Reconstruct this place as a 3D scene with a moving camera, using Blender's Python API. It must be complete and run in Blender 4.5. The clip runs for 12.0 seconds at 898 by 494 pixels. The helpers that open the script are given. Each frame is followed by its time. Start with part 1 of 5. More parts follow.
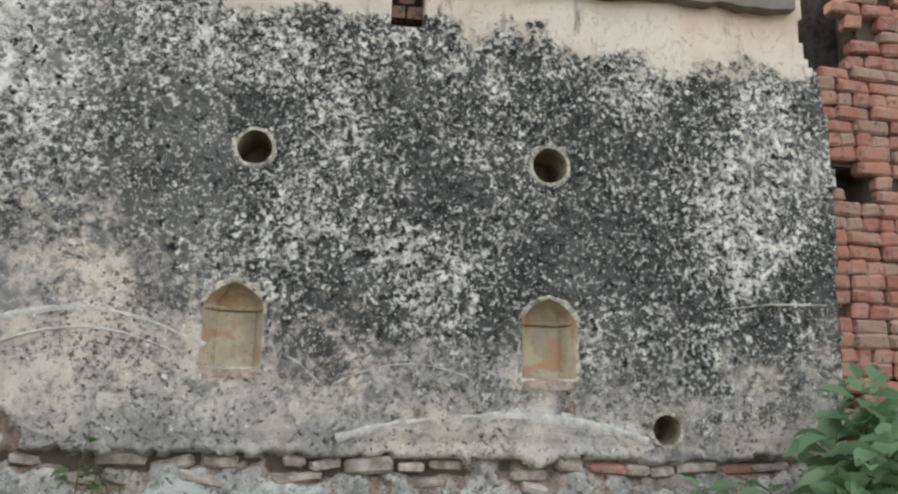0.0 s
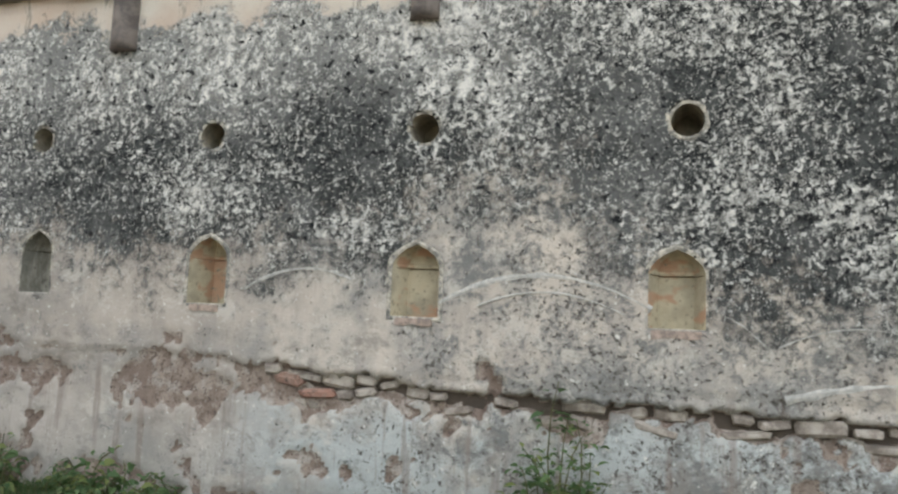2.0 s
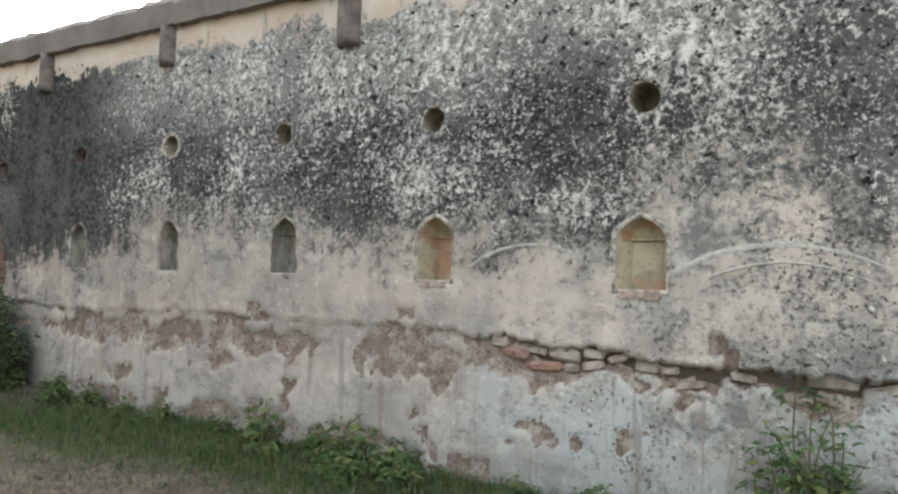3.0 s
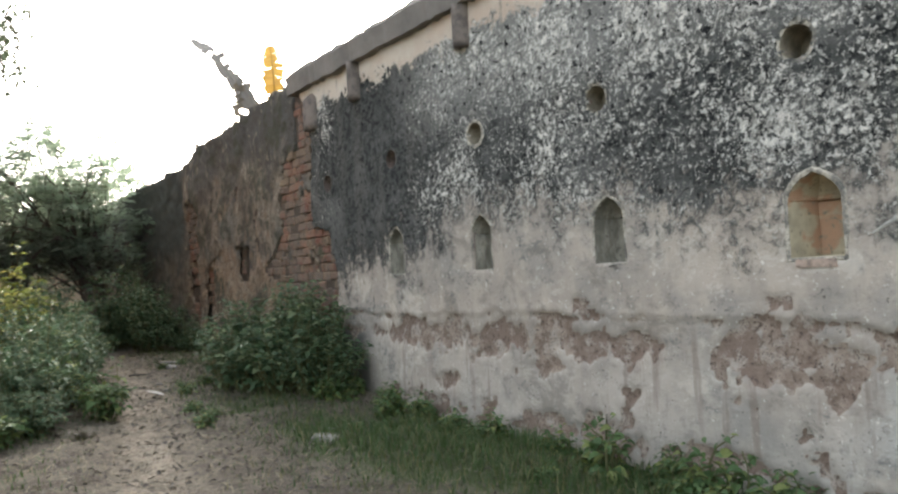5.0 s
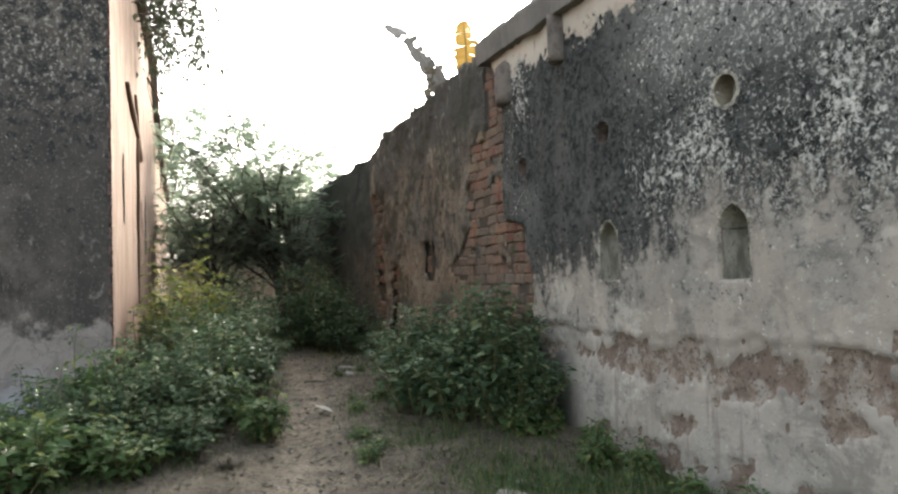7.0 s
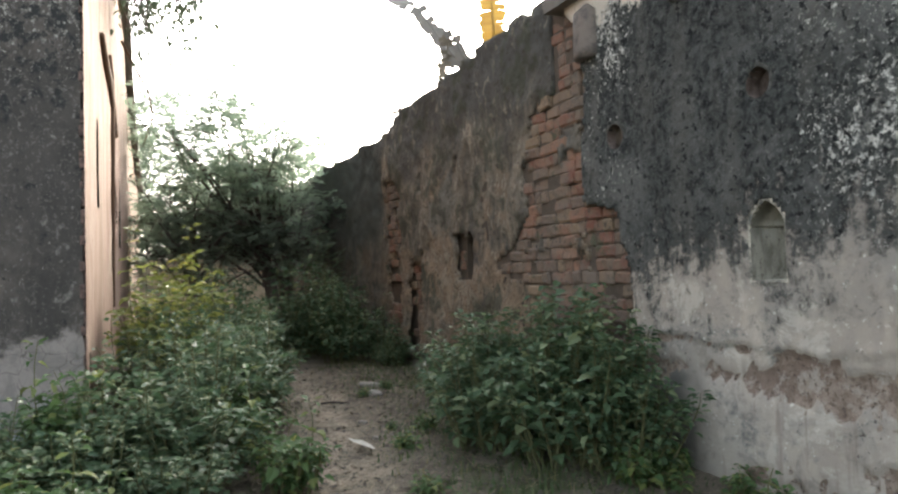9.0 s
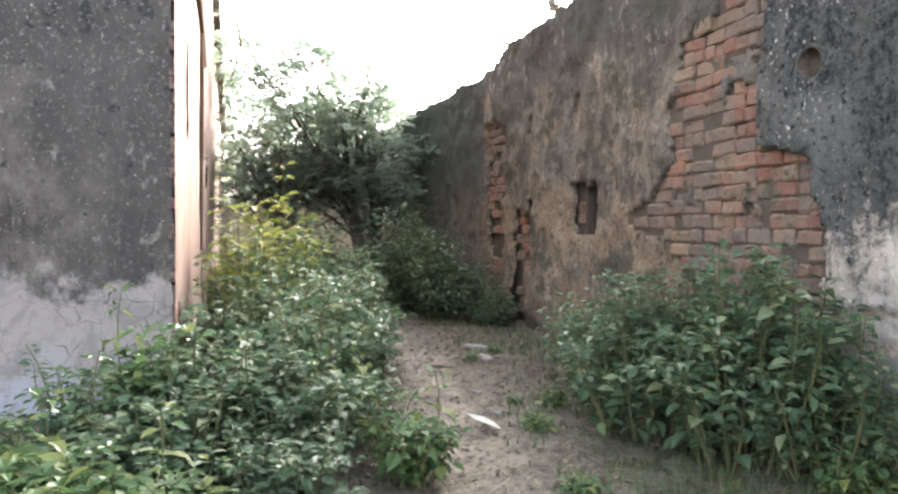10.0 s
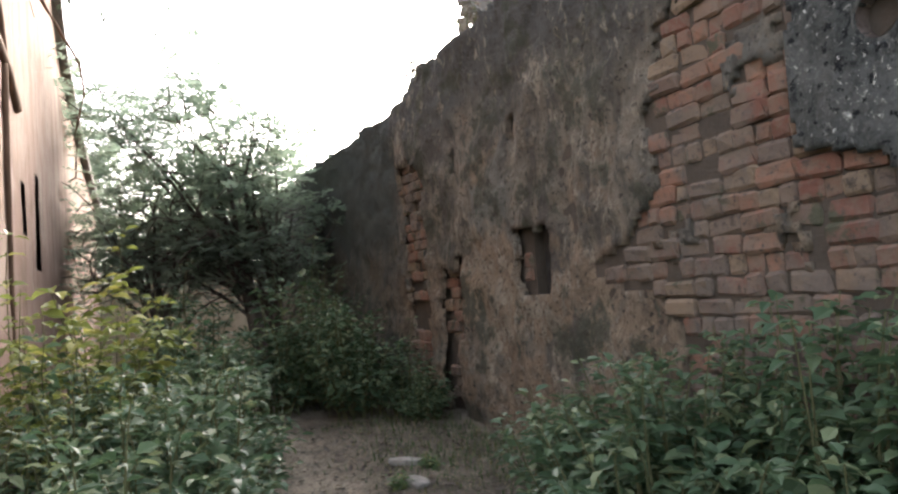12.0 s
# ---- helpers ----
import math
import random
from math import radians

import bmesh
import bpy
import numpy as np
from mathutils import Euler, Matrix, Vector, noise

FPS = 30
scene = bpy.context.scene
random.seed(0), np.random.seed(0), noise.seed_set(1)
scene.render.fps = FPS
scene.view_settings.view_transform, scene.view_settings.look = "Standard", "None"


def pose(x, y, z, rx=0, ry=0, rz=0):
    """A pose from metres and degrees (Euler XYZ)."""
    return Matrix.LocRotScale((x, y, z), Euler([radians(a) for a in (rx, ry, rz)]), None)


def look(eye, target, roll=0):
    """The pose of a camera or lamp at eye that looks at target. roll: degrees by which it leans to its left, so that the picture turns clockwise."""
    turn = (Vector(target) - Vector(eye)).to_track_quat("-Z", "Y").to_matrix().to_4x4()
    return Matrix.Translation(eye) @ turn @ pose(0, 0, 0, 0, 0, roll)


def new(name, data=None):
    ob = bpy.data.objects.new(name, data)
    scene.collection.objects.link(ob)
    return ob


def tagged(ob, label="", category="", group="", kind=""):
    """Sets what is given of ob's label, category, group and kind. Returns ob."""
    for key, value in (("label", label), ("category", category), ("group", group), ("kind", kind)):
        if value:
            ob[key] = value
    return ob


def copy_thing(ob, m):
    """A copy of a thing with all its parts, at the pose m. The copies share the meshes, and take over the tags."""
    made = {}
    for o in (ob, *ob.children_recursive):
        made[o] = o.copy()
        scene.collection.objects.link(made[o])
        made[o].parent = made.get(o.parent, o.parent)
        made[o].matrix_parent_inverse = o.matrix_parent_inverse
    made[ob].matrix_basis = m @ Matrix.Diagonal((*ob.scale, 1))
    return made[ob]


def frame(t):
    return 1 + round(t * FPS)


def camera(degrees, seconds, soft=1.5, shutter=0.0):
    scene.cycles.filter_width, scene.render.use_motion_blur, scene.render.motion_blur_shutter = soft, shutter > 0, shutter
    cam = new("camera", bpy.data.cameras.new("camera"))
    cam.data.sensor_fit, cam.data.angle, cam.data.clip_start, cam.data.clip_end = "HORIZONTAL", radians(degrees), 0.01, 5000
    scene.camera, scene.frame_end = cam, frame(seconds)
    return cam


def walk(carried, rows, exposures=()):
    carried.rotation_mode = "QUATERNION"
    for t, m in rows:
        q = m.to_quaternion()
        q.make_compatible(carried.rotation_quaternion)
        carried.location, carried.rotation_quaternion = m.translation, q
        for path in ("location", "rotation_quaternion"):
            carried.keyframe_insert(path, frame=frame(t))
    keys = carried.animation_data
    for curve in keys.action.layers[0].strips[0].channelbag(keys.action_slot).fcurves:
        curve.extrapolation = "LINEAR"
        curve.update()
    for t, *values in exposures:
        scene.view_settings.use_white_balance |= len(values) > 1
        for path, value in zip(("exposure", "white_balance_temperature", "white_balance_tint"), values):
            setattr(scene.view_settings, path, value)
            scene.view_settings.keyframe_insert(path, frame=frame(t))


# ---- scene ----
cam = camera(60.9, 12.0, soft=2.35)
PATH = [
    (0, (0.091, 0.429, 1.183), (0.387, 2.373, 1.547), 1.2),
    (0.5, (-0.091, 0.267, 1.169), (0.086, 2.234, 1.484), 0.9),
    (1, (-0.235, 0.182, 1.179), (-0.299, 2.163, 1.444), 0.9),
    (1.5, (-0.404, 0.109, 1.252), (-0.718, 2.072, 1.468), 1.7),
    (2, (-0.497, 0.066, 1.246), (-1.059, 1.974, 1.448), 2.5),
    (2.5, (-0.568, 0.004, 1.243), (-1.366, 1.83, 1.411), 2.8),
    (3, (-0.657, -0.054, 1.28), (-1.682, 1.66, 1.383), 1.5),
    (3.5, (-0.75, -0.066, 1.274), (-2.015, 1.482, 1.341), -0.5),
    (3.7, (-0.816, -0.022, 1.266), (-2.161, 1.457, 1.322), -1.1),
    (5.3, (-1.596, 0.897, 1.389), (-3.27, 1.99, 1.455), -2.5),
    (5.5, (-1.666, 0.998, 1.413), (-3.375, 2.035, 1.469), -1.8),
    (6, (-2.004, 1.209, 1.377), (-3.775, 2.137, 1.421), -0.6),
    (6.5, (-2.425, 1.364, 1.441), (-4.228, 2.226, 1.528), -0.8),
    (7, (-2.968, 1.513, 1.432), (-4.834, 2.228, 1.513), -1.8),
    (7.2, (-3.143, 1.519, 1.456), (-5.024, 2.194, 1.526), -1.9),
    (8.8, (-4.674, 1.371, 1.44), (-6.527, 2.115, 1.55), -1.9),
    (9, (-4.847, 1.34, 1.458), (-6.682, 2.132, 1.532), -1.7),
    (9.5, (-5.417, 1.273, 1.422), (-7.232, 2.111, 1.377), 0.0),
    (10, (-5.916, 1.25, 1.438), (-7.816, 1.872, 1.394), 0.3),
    (10.5, (-6.447, 1.388, 1.473), (-8.392, 1.85, 1.538), -1.4),
    (11, (-6.932, 1.557, 1.505), (-8.84, 2.145, 1.623), -2.5),
    (11.5, (-7.408, 1.802, 1.521), (-9.269, 2.524, 1.65), -3.6),
    (12, (-7.763, 1.967, 1.491), (-9.584, 2.787, 1.602), -4.1),
]
# (seconds, stops): the phone opens up a little as it turns to the bright end of the lane
EXPOSURES = [(0.0, 2.75, 6700, 9), (3.5, 2.74, 6600, 8), (5.5, 2.6, 6500, 8), (6.5, 2.63, 6500, 8), (7.0, 2.38, 6500, 7), (9.0, 2.5, 6400, 7), (9.5, 3.1, 6250, 11), (10.0, 3.52, 6250, 13), (10.5, 3.3, 6300, 13), (11.0, 2.72, 6350, 12), (12.0, 2.62, 6300, 12)]
walk(cam, [(t, look(eye, target, roll)) for t, eye, target, roll in PATH], EXPOSURES)

# ---- sky and sun: a hazy low sun behind the long wall ----
SUN_AZ, SUN_EL = 34.0, 22.5          # degrees from -x towards +y; above the horizon
sun_way = Vector((-math.cos(radians(SUN_AZ)) * math.cos(radians(SUN_EL)), math.sin(radians(SUN_AZ)) * math.cos(radians(SUN_EL)), math.sin(radians(SUN_EL))))
world = bpy.data.worlds.new("hazy_sky")
scene.world = world
world.use_nodes = True
wn = world.node_tree.nodes
sky = wn.new("ShaderNodeTexSky")
sky.sky_type, sky.sun_disc = "NISHITA", False
sky.sun_elevation, sky.sun_rotation = radians(SUN_EL), math.atan2(sun_way.x, sun_way.y)
sky.air_density, sky.dust_density, sky.ozone_density = 1.0, 6.0, 1.0
wn["Background"].inputs["Strength"].default_value = 0.15
haze = wn.new("ShaderNodeHueSaturation")      # thin white haze over the blue
haze.inputs["Saturation"].default_value = 0.45
world.node_tree.links.new(sky.outputs[0], haze.inputs["Color"])
world.node_tree.links.new(haze.outputs[0], wn["Background"].inputs["Color"])
sun_data = bpy.data.lights.new("sun", "SUN")
sun_data.energy, sun_data.angle, sun_data.color = 0.5, radians(14), (1.0, 0.9, 0.78)
sun = new("sun", sun_data)
sun.matrix_world = look((0, 0, 20), Vector((0, 0, 20)) - sun_way)


# ---- materials ----
class Mat:
    """A small kit for node materials in world metres."""

    def __init__(self, name):
        self.m = bpy.data.materials.new(name)
        self.m.use_nodes = True
        self.t = self.m.node_tree
        self.bsdf = self.t.nodes["Principled BSDF"]
        self.pos = self.t.nodes.new("ShaderNodeNewGeometry").outputs["Position"]

    def link(self, value, socket):
        if isinstance(value, bpy.types.NodeSocket):
            self.t.links.new(value, socket)
        elif isinstance(value, tuple) and len(value) == 3 and socket.type == "RGBA":
            socket.default_value = (*value, 1)
        else:
            socket.default_value = value

    def scaled(self, s, vec=None):
        n = self.t.nodes.new("ShaderNodeMapping")
        self.link(vec or self.pos, n.inputs["Vector"])
        n.inputs["Scale"].default_value = s
        return n.outputs[0]

    def noise(self, scale, detail=4.0, rough=0.55, vec=None, warp=0.0):
        n = self.t.nodes.new("ShaderNodeTexNoise")
        self.link(vec or self.pos, n.inputs["Vector"])
        n.inputs["Scale"].default_value, n.inputs["Detail"].default_value = scale, detail
        n.inputs["Roughness"].default_value, n.inputs["Distortion"].default_value = rough, warp
        return n.outputs["Fac"]

    def cells(self, scale, vec=None, feature="F1"):
        n = self.t.nodes.new("ShaderNodeTexVoronoi")
        n.feature = feature
        self.link(vec or self.pos, n.inputs["Vector"])
        n.inputs["Scale"].default_value = scale
        return n.outputs["Distance"]

    def op(self, kind, a, b=0.0, c=0.0):
        n = self.t.nodes.new("ShaderNodeMath")
        n.operation = kind
        for v, s in zip((a, b, c), n.inputs):
            self.link(v, s)
        return n.outputs[0]

    def step(self, v, lo, hi, out_lo=0.0, out_hi=1.0):
        n = self.t.nodes.new("ShaderNodeMapRange")
        n.interpolation_type = "SMOOTHSTEP"
        for k, x in zip(("Value", "From Min", "From Max", "To Min", "To Max"), (v, lo, hi, out_lo, out_hi)):
            self.link(x, n.inputs[k])
        return n.outputs[0]

    def mix(self, fac, a, b):
        n = self.t.nodes.new("ShaderNodeMix")
        n.data_type = "RGBA"
        self.link(fac, n.inputs[0]), self.link(a, n.inputs[6]), self.link(b, n.inputs[7])
        return n.outputs[2]

    def axis(self, k):
        n = self.t.nodes.new("ShaderNodeSeparateXYZ")
        self.link(self.pos, n.inputs[0])
        return n.outputs[k]

    def attr(self, name):
        n = self.t.nodes.new("ShaderNodeAttribute")
        n.attribute_name = name
        return n.outputs["Fac"]

    def rand(self):
        return self.t.nodes.new("ShaderNodeObjectInfo").outputs["Random"]

    def island(self):
        return self.t.nodes.new("ShaderNodeNewGeometry").outputs["Random Per Island"]

    def done(self, color, rough=0.9, bump=None, strength=0.4, depth=0.01, spec=0.25):
        self.link(color, self.bsdf.inputs["Base Color"])
        self.link(rough, self.bsdf.inputs["Roughness"])
        self.bsdf.inputs["Specular IOR Level"].default_value = spec
        if bump is not None:
            n = self.t.nodes.new("ShaderNodeBump")
            n.inputs["Strength"].default_value, n.inputs["Distance"].default_value = strength, depth
            self.link(bump, n.inputs["Height"])
            self.link(n.outputs[0], self.bsdf.inputs["Normal"])
        return self.m


def brick_colour(k, r):
    c = k.mix(r, (0.185, 0.082, 0.058), (0.27, 0.145, 0.095))
    c = k.mix(k.step(k.op("FRACT", k.op("MULTIPLY", r, 9.7)), 0.55, 0.9), c, (0.225, 0.16, 0.105))
    c = k.mix(k.step(k.op("FRACT", k.op("MULTIPLY", r, 23.1)), 0.7, 0.9), c, (0.16, 0.115, 0.09))
    c = k.mix(k.step(k.noise(1.4, 6, 0.7), 0.44, 0.60), c, (0.15, 0.118, 0.094))
    c = k.mix(k.op("MULTIPLY", k.step(k.op("ADD", k.noise(8, 6, 0.75), k.op("MULTIPLY", k.op("SUBTRACT", k.noise(1.1, 4), 0.5), 0.4)), 0.46, 0.6), 0.65), c, (0.19, 0.14, 0.10))
    c = k.mix(k.step(k.op("ADD", k.noise(4.5, 6, 0.7), k.op("MULTIPLY", k.op("SUBTRACT", k.noise(0.8, 3), 0.5), 0.4)), 0.56, 0.66), c, (0.085, 0.082, 0.052))
    return k.mix(k.step(k.op("ADD", k.noise(21, 6, 0.75), k.op("MULTIPLY", k.op("SUBTRACT", k.noise(0.9, 4), 0.5), 0.3)), 0.51, 0.66), c, (0.085, 0.068, 0.055))


def red_brick_colour(k, r):
    c = k.mix(r, (0.27, 0.105, 0.075), (0.38, 0.185, 0.13))
    c = k.mix(k.step(k.op("FRACT", k.op("MULTIPLY", r, 9.7)), 0.6, 0.9), c, (0.29, 0.19, 0.14))
    c = k.mix(k.op("MULTIPLY", k.step(k.noise(8, 6, 0.75), 0.46, 0.6), 0.6), c, (0.30, 0.22, 0.17))
    return k.mix(k.step(k.noise(21, 6, 0.75), 0.53, 0.66), c, (0.10, 0.07, 0.055))


def make_brick(name, colour=None):
    k = Mat(name)
    grain = k.op("ADD", k.noise(45, 5, 0.7), k.op("MULTIPLY", k.noise(12, 4), 1.5))
    return k.done((colour or brick_colour)(k, k.rand()), 0.92, grain, 0.6, 0.012)


def make_mortar():
    k = Mat("earth_mortar")
    c = k.mix(k.noise(6, 5, 0.65), (0.05, 0.04, 0.031), (0.135, 0.105, 0.08))
    return k.done(c, 0.95, k.noise(40, 5, 0.7), 0.7, 0.015)


def make_long_plaster():
    """Lime plaster of the long wall: black lichen above, mottled cream below, brick dust where it fell off ('bare')."""
    k = Mat("lichen_plaster")
    x, z = k.axis(0), k.axis(2)
    big, med, fine = k.noise(0.55, 3), k.noise(2.6, 6, 0.6), k.noise(13, 7, 0.75, warp=0.5)
    grit = k.noise(32, 5, 0.75, warp=0.3)
    streak = k.noise(5.5, 5, 0.6, vec=k.scaled((1.0, 1.0, 0.22)))
    bare = k.attr("bare")
    # sound plaster
    pale = k.mix(k.step(streak, 0.35, 0.68), (0.57, 0.495, 0.405), (0.40, 0.345, 0.29))
    pale = k.mix(k.step(k.noise(1.3, 6, 0.7), 0.42, 0.62), pale, (0.30, 0.285, 0.255))
    pale = k.mix(k.op("MULTIPLY", k.step(x, -2.2, -4.0), k.step(k.noise(0.8, 5), 0.3, 0.7, 0.25, 0.7)), pale, (0.36, 0.305, 0.255))
    low = k.step(k.op("ADD", z, k.op("MULTIPLY", med, 0.5)), 1.1, 0.75)
    cold = k.mix(k.step(x, -3.9, -3.0), (0.46, 0.405, 0.345), (0.455, 0.465, 0.43))
    pale = k.mix(k.op("MULTIPLY", low, k.step(k.noise(1.7, 5, 0.65), 0.38, 0.58)), pale, cold)
    clean = k.step(x, -1.2, -3.4, -0.035, 0.05)
    grime = k.op("ADD", k.noise(1.0, 6, 0.75, vec=k.scaled((1.0, 1.0, 1.7))), k.op("MULTIPLY", k.op("SUBTRACT", fine, 0.5), 0.55))
    pale = k.mix(k.step(k.op("SUBTRACT", grime, clean), 0.51, 0.66), pale, (0.19, 0.185, 0.168))
    pale = k.mix(k.step(k.op("ADD", grit, k.op("MULTIPLY", k.op("SUBTRACT", med, 0.5), 0.5)), k.op("ADD", 0.555, clean), k.op("ADD", 0.655, clean)), pale, (0.23, 0.215, 0.19))
    pale = k.mix(k.step(k.noise(21, 5, 0.7), 0.6, 0.68), pale, (0.64, 0.60, 0.52))
    pits = k.step(k.op("SUBTRACT", k.op("ADD", k.noise(26, 4, 0.7), k.op("MULTIPLY", med, 0.35)), k.op("MULTIPLY", clean, 0.9)), 0.77, 0.84)
    pale = k.mix(pits, pale, (0.12, 0.105, 0.09))
    blot = k.op("ADD", k.noise(3.1, 7, 0.72, vec=k.scaled((1.0, 1.0, 1.25)), warp=0.4), k.op("MULTIPLY", k.op("SUBTRACT", k.noise(0.7, 3), 0.5), 0.35))
    pale = k.mix(k.op("MULTIPLY", k.step(blot, 0.54, 0.66), 0.65), pale, (0.225, 0.20, 0.17))
    pale = k.mix(k.op("MULTIPLY", k.step(blot, 0.44, 0.36), 0.6), pale, (0.56, 0.51, 0.43))
    wet = k.op("MULTIPLY", k.step(k.op("ADD", z, k.op("MULTIPLY", k.noise(0.8, 5, 0.6), 1.1)), 1.0, 0.55), k.step(k.noise(1.6, 6, 0.65), 0.34, 0.62))
    pale = k.mix(k.op("MULTIPLY", wet, 0.45), pale, (0.24, 0.235, 0.21))
    drip = k.op("MULTIPLY", k.step(k.noise(9, 5, 0.6, vec=k.scaled((1, 1, 0.09))), 0.54, 0.66), k.step(z, 1.0, 0.75))
    pale = k.mix(k.op("MULTIPLY", drip, 0.6), pale, (0.24, 0.19, 0.155))
    damp = k.op("MULTIPLY", k.step(k.op("ADD", x, k.op("MULTIPLY", med, 0.9)), -8.45, -8.85), k.step(k.op("ADD", z, k.op("MULTIPLY", med, 0.5)), 1.15, 0.95))
    pale = k.mix(damp, pale, (0.15, 0.14, 0.125))
    # black growth, from chest height up; it hangs lower near both ends of the wall
    h = k.op("ADD", z, k.op("ADD", k.op("MULTIPLY", k.op("SUBTRACT", big, 0.5), 1.3), k.op("MULTIPLY", k.op("SUBTRACT", med, 0.5), 1.5)))
    h = k.op("ADD", h, k.op("MULTIPLY", k.op("SUBTRACT", fine, 0.5), 1.9))
    h = k.op("ADD", h, k.op("ADD", k.step(x, -0.95, -0.1, 0.0, 0.5), k.step(x, -7.2, -8.2, 0.0, 0.42)))
    h = k.op("SUBTRACT", h, k.op("MULTIPLY", k.op("MULTIPLY", k.step(x, -2.4, -1.8), k.step(x, -0.6, -1.1)), 0.4))
    drips = k.noise(7, 5, 0.6, vec=k.scaled((1, 1, 0.1)))
    h = k.op("ADD", h, k.op("MULTIPLY", k.op("SUBTRACT", drips, 0.5), k.step(x, -3.0, -6.0, 0.4, 1.1)))
    grown = k.step(h, 1.5, 2.0)
    top = k.op("ADD", z, k.op("ADD", k.op("MULTIPLY", k.op("SUBTRACT", med, 0.5), 0.9), k.op("MULTIPLY", k.op("SUBTRACT", fine, 0.5), 0.5)))
    top = k.op("ADD", top, k.step(x, 0.6, 2.2, 0.0, 0.18))
    grown = k.op("MULTIPLY", grown, k.step(top, 3.58, 3.50))
    dark = k.mix(k.step(fine, 0.38, 0.6), (0.012, 0.013, 0.012), (0.075, 0.077, 0.07))
    dark = k.mix(k.step(k.noise(1.1, 5, 0.65), 0.48, 0.66), dark, k.mix(grit, (0.035, 0.036, 0.033), (0.20, 0.196, 0.178)))
    fleck_fac = k.op("ADD", k.op("MULTIPLY", k.noise(24, 6, 0.74, warp=0.5), 0.8), k.op("MULTIPLY", grit, 0.3))
    fleck_fac = k.op("ADD", fleck_fac, k.op("MULTIPLY", k.op("SUBTRACT", k.noise(1.25, 6, 0.65), 0.5), 0.5))
    fleck_fac = k.op("ADD", k.op("SUBTRACT", fleck_fac, k.step(x, -7.0, -8.6, 0.0, 0.15)), k.step(x, -9.2, -9.9, 0.0, 0.09))
    # under the eaves the black coat turns to a paler grey
    high = k.op("MULTIPLY", k.step(k.op("ADD", z, k.op("MULTIPLY", big, 1.2)), 3.05, 3.75), k.step(x, -0.6, -2.4))
    high = k.op("MULTIPLY", high, k.step(x, -8.6, -7.2))
    fleck_fac = k.op("ADD", fleck_fac, k.op("MULTIPLY", high, 0.05))
    fleck = k.step(fleck_fac, 0.555, 0.64)
    dark = k.mix(k.op("MULTIPLY", high, 0.75), dark, k.mix(fine, (0.16, 0.158, 0.145), (0.36, 0.345, 0.31)))
    veil = k.op("MULTIPLY", k.step(k.noise(4.5, 6, 0.65, vec=k.scaled((1, 1, 0.14))), 0.46, 0.64), k.step(x, -6.0, -8.2, 0.0, 0.45))
    dark = k.mix(veil, dark, (0.115, 0.11, 0.095))
    dark = k.mix(fleck, dark, k.mix(k.step(k.noise(11, 5, 0.7), 0.36, 0.62), (0.20, 0.19, 0.165), (0.74, 0.70, 0.62)))
    specks = k.step(k.op("ADD", k.noise(36, 4, 0.7), k.op("MULTIPLY", k.op("SUBTRACT", k.noise(4, 4), 0.5), 0.3)), 0.585, 0.625)
    dark = k.mix(k.op("MULTIPLY", specks, k.step(x, -8.6, -7.0, 0.1, 0.9)), dark, (0.48, 0.455, 0.40))
    dark = k.mix(k.step(k.noise(15, 5, 0.7), 0.56, 0.62), dark, (0.012, 0.012, 0.012))
    c = k.mix(grown, pale, dark)
    # cream wash under the eaves
    cream = k.mix(k.step(k.noise(1.5, 5, 0.6), 0.4, 0.7), (0.63, 0.56, 0.46), (0.55, 0.43, 0.33))
    cream = k.mix(k.step(k.noise(6, 6, 0.7, vec=k.scaled((1, 1, 0.3))), 0.56, 0.68), cream, (0.30, 0.26, 0.21))
    c = k.mix(k.step(top, 3.50, 3.58), c, cream)
    # where the coat came off
    under = k.mix(k.step(k.noise(9, 6, 0.7), 0.35, 0.62), (0.18, 0.13, 0.10), (0.34, 0.27, 0.215))
    under = k.mix(k.step(k.noise(2.1, 3), 0.45, 0.6), under, (0.225, 0.165, 0.13))
    under = k.mix(k.step(k.noise(6, 7, 0.78), 0.5, 0.6), under, (0.40, 0.345, 0.29))
    under = k.mix(k.step(grit, 0.52, 0.64), under, (0.10, 0.075, 0.058))
    c = k.mix(k.step(k.op("ADD", bare, k.op("MULTIPLY", k.op("SUBTRACT", fine, 0.5), 0.7)), 0.42, 0.55), c, under)
    relief = k.op("ADD", k.op("MULTIPLY", fleck_fac, k.op("MULTIPLY", grown, 1.6)), k.op("ADD", grit, med))
    relief = k.op("SUBTRACT", relief, pits)
    return k.done(c, 0.93, relief, 0.7, 0.014)


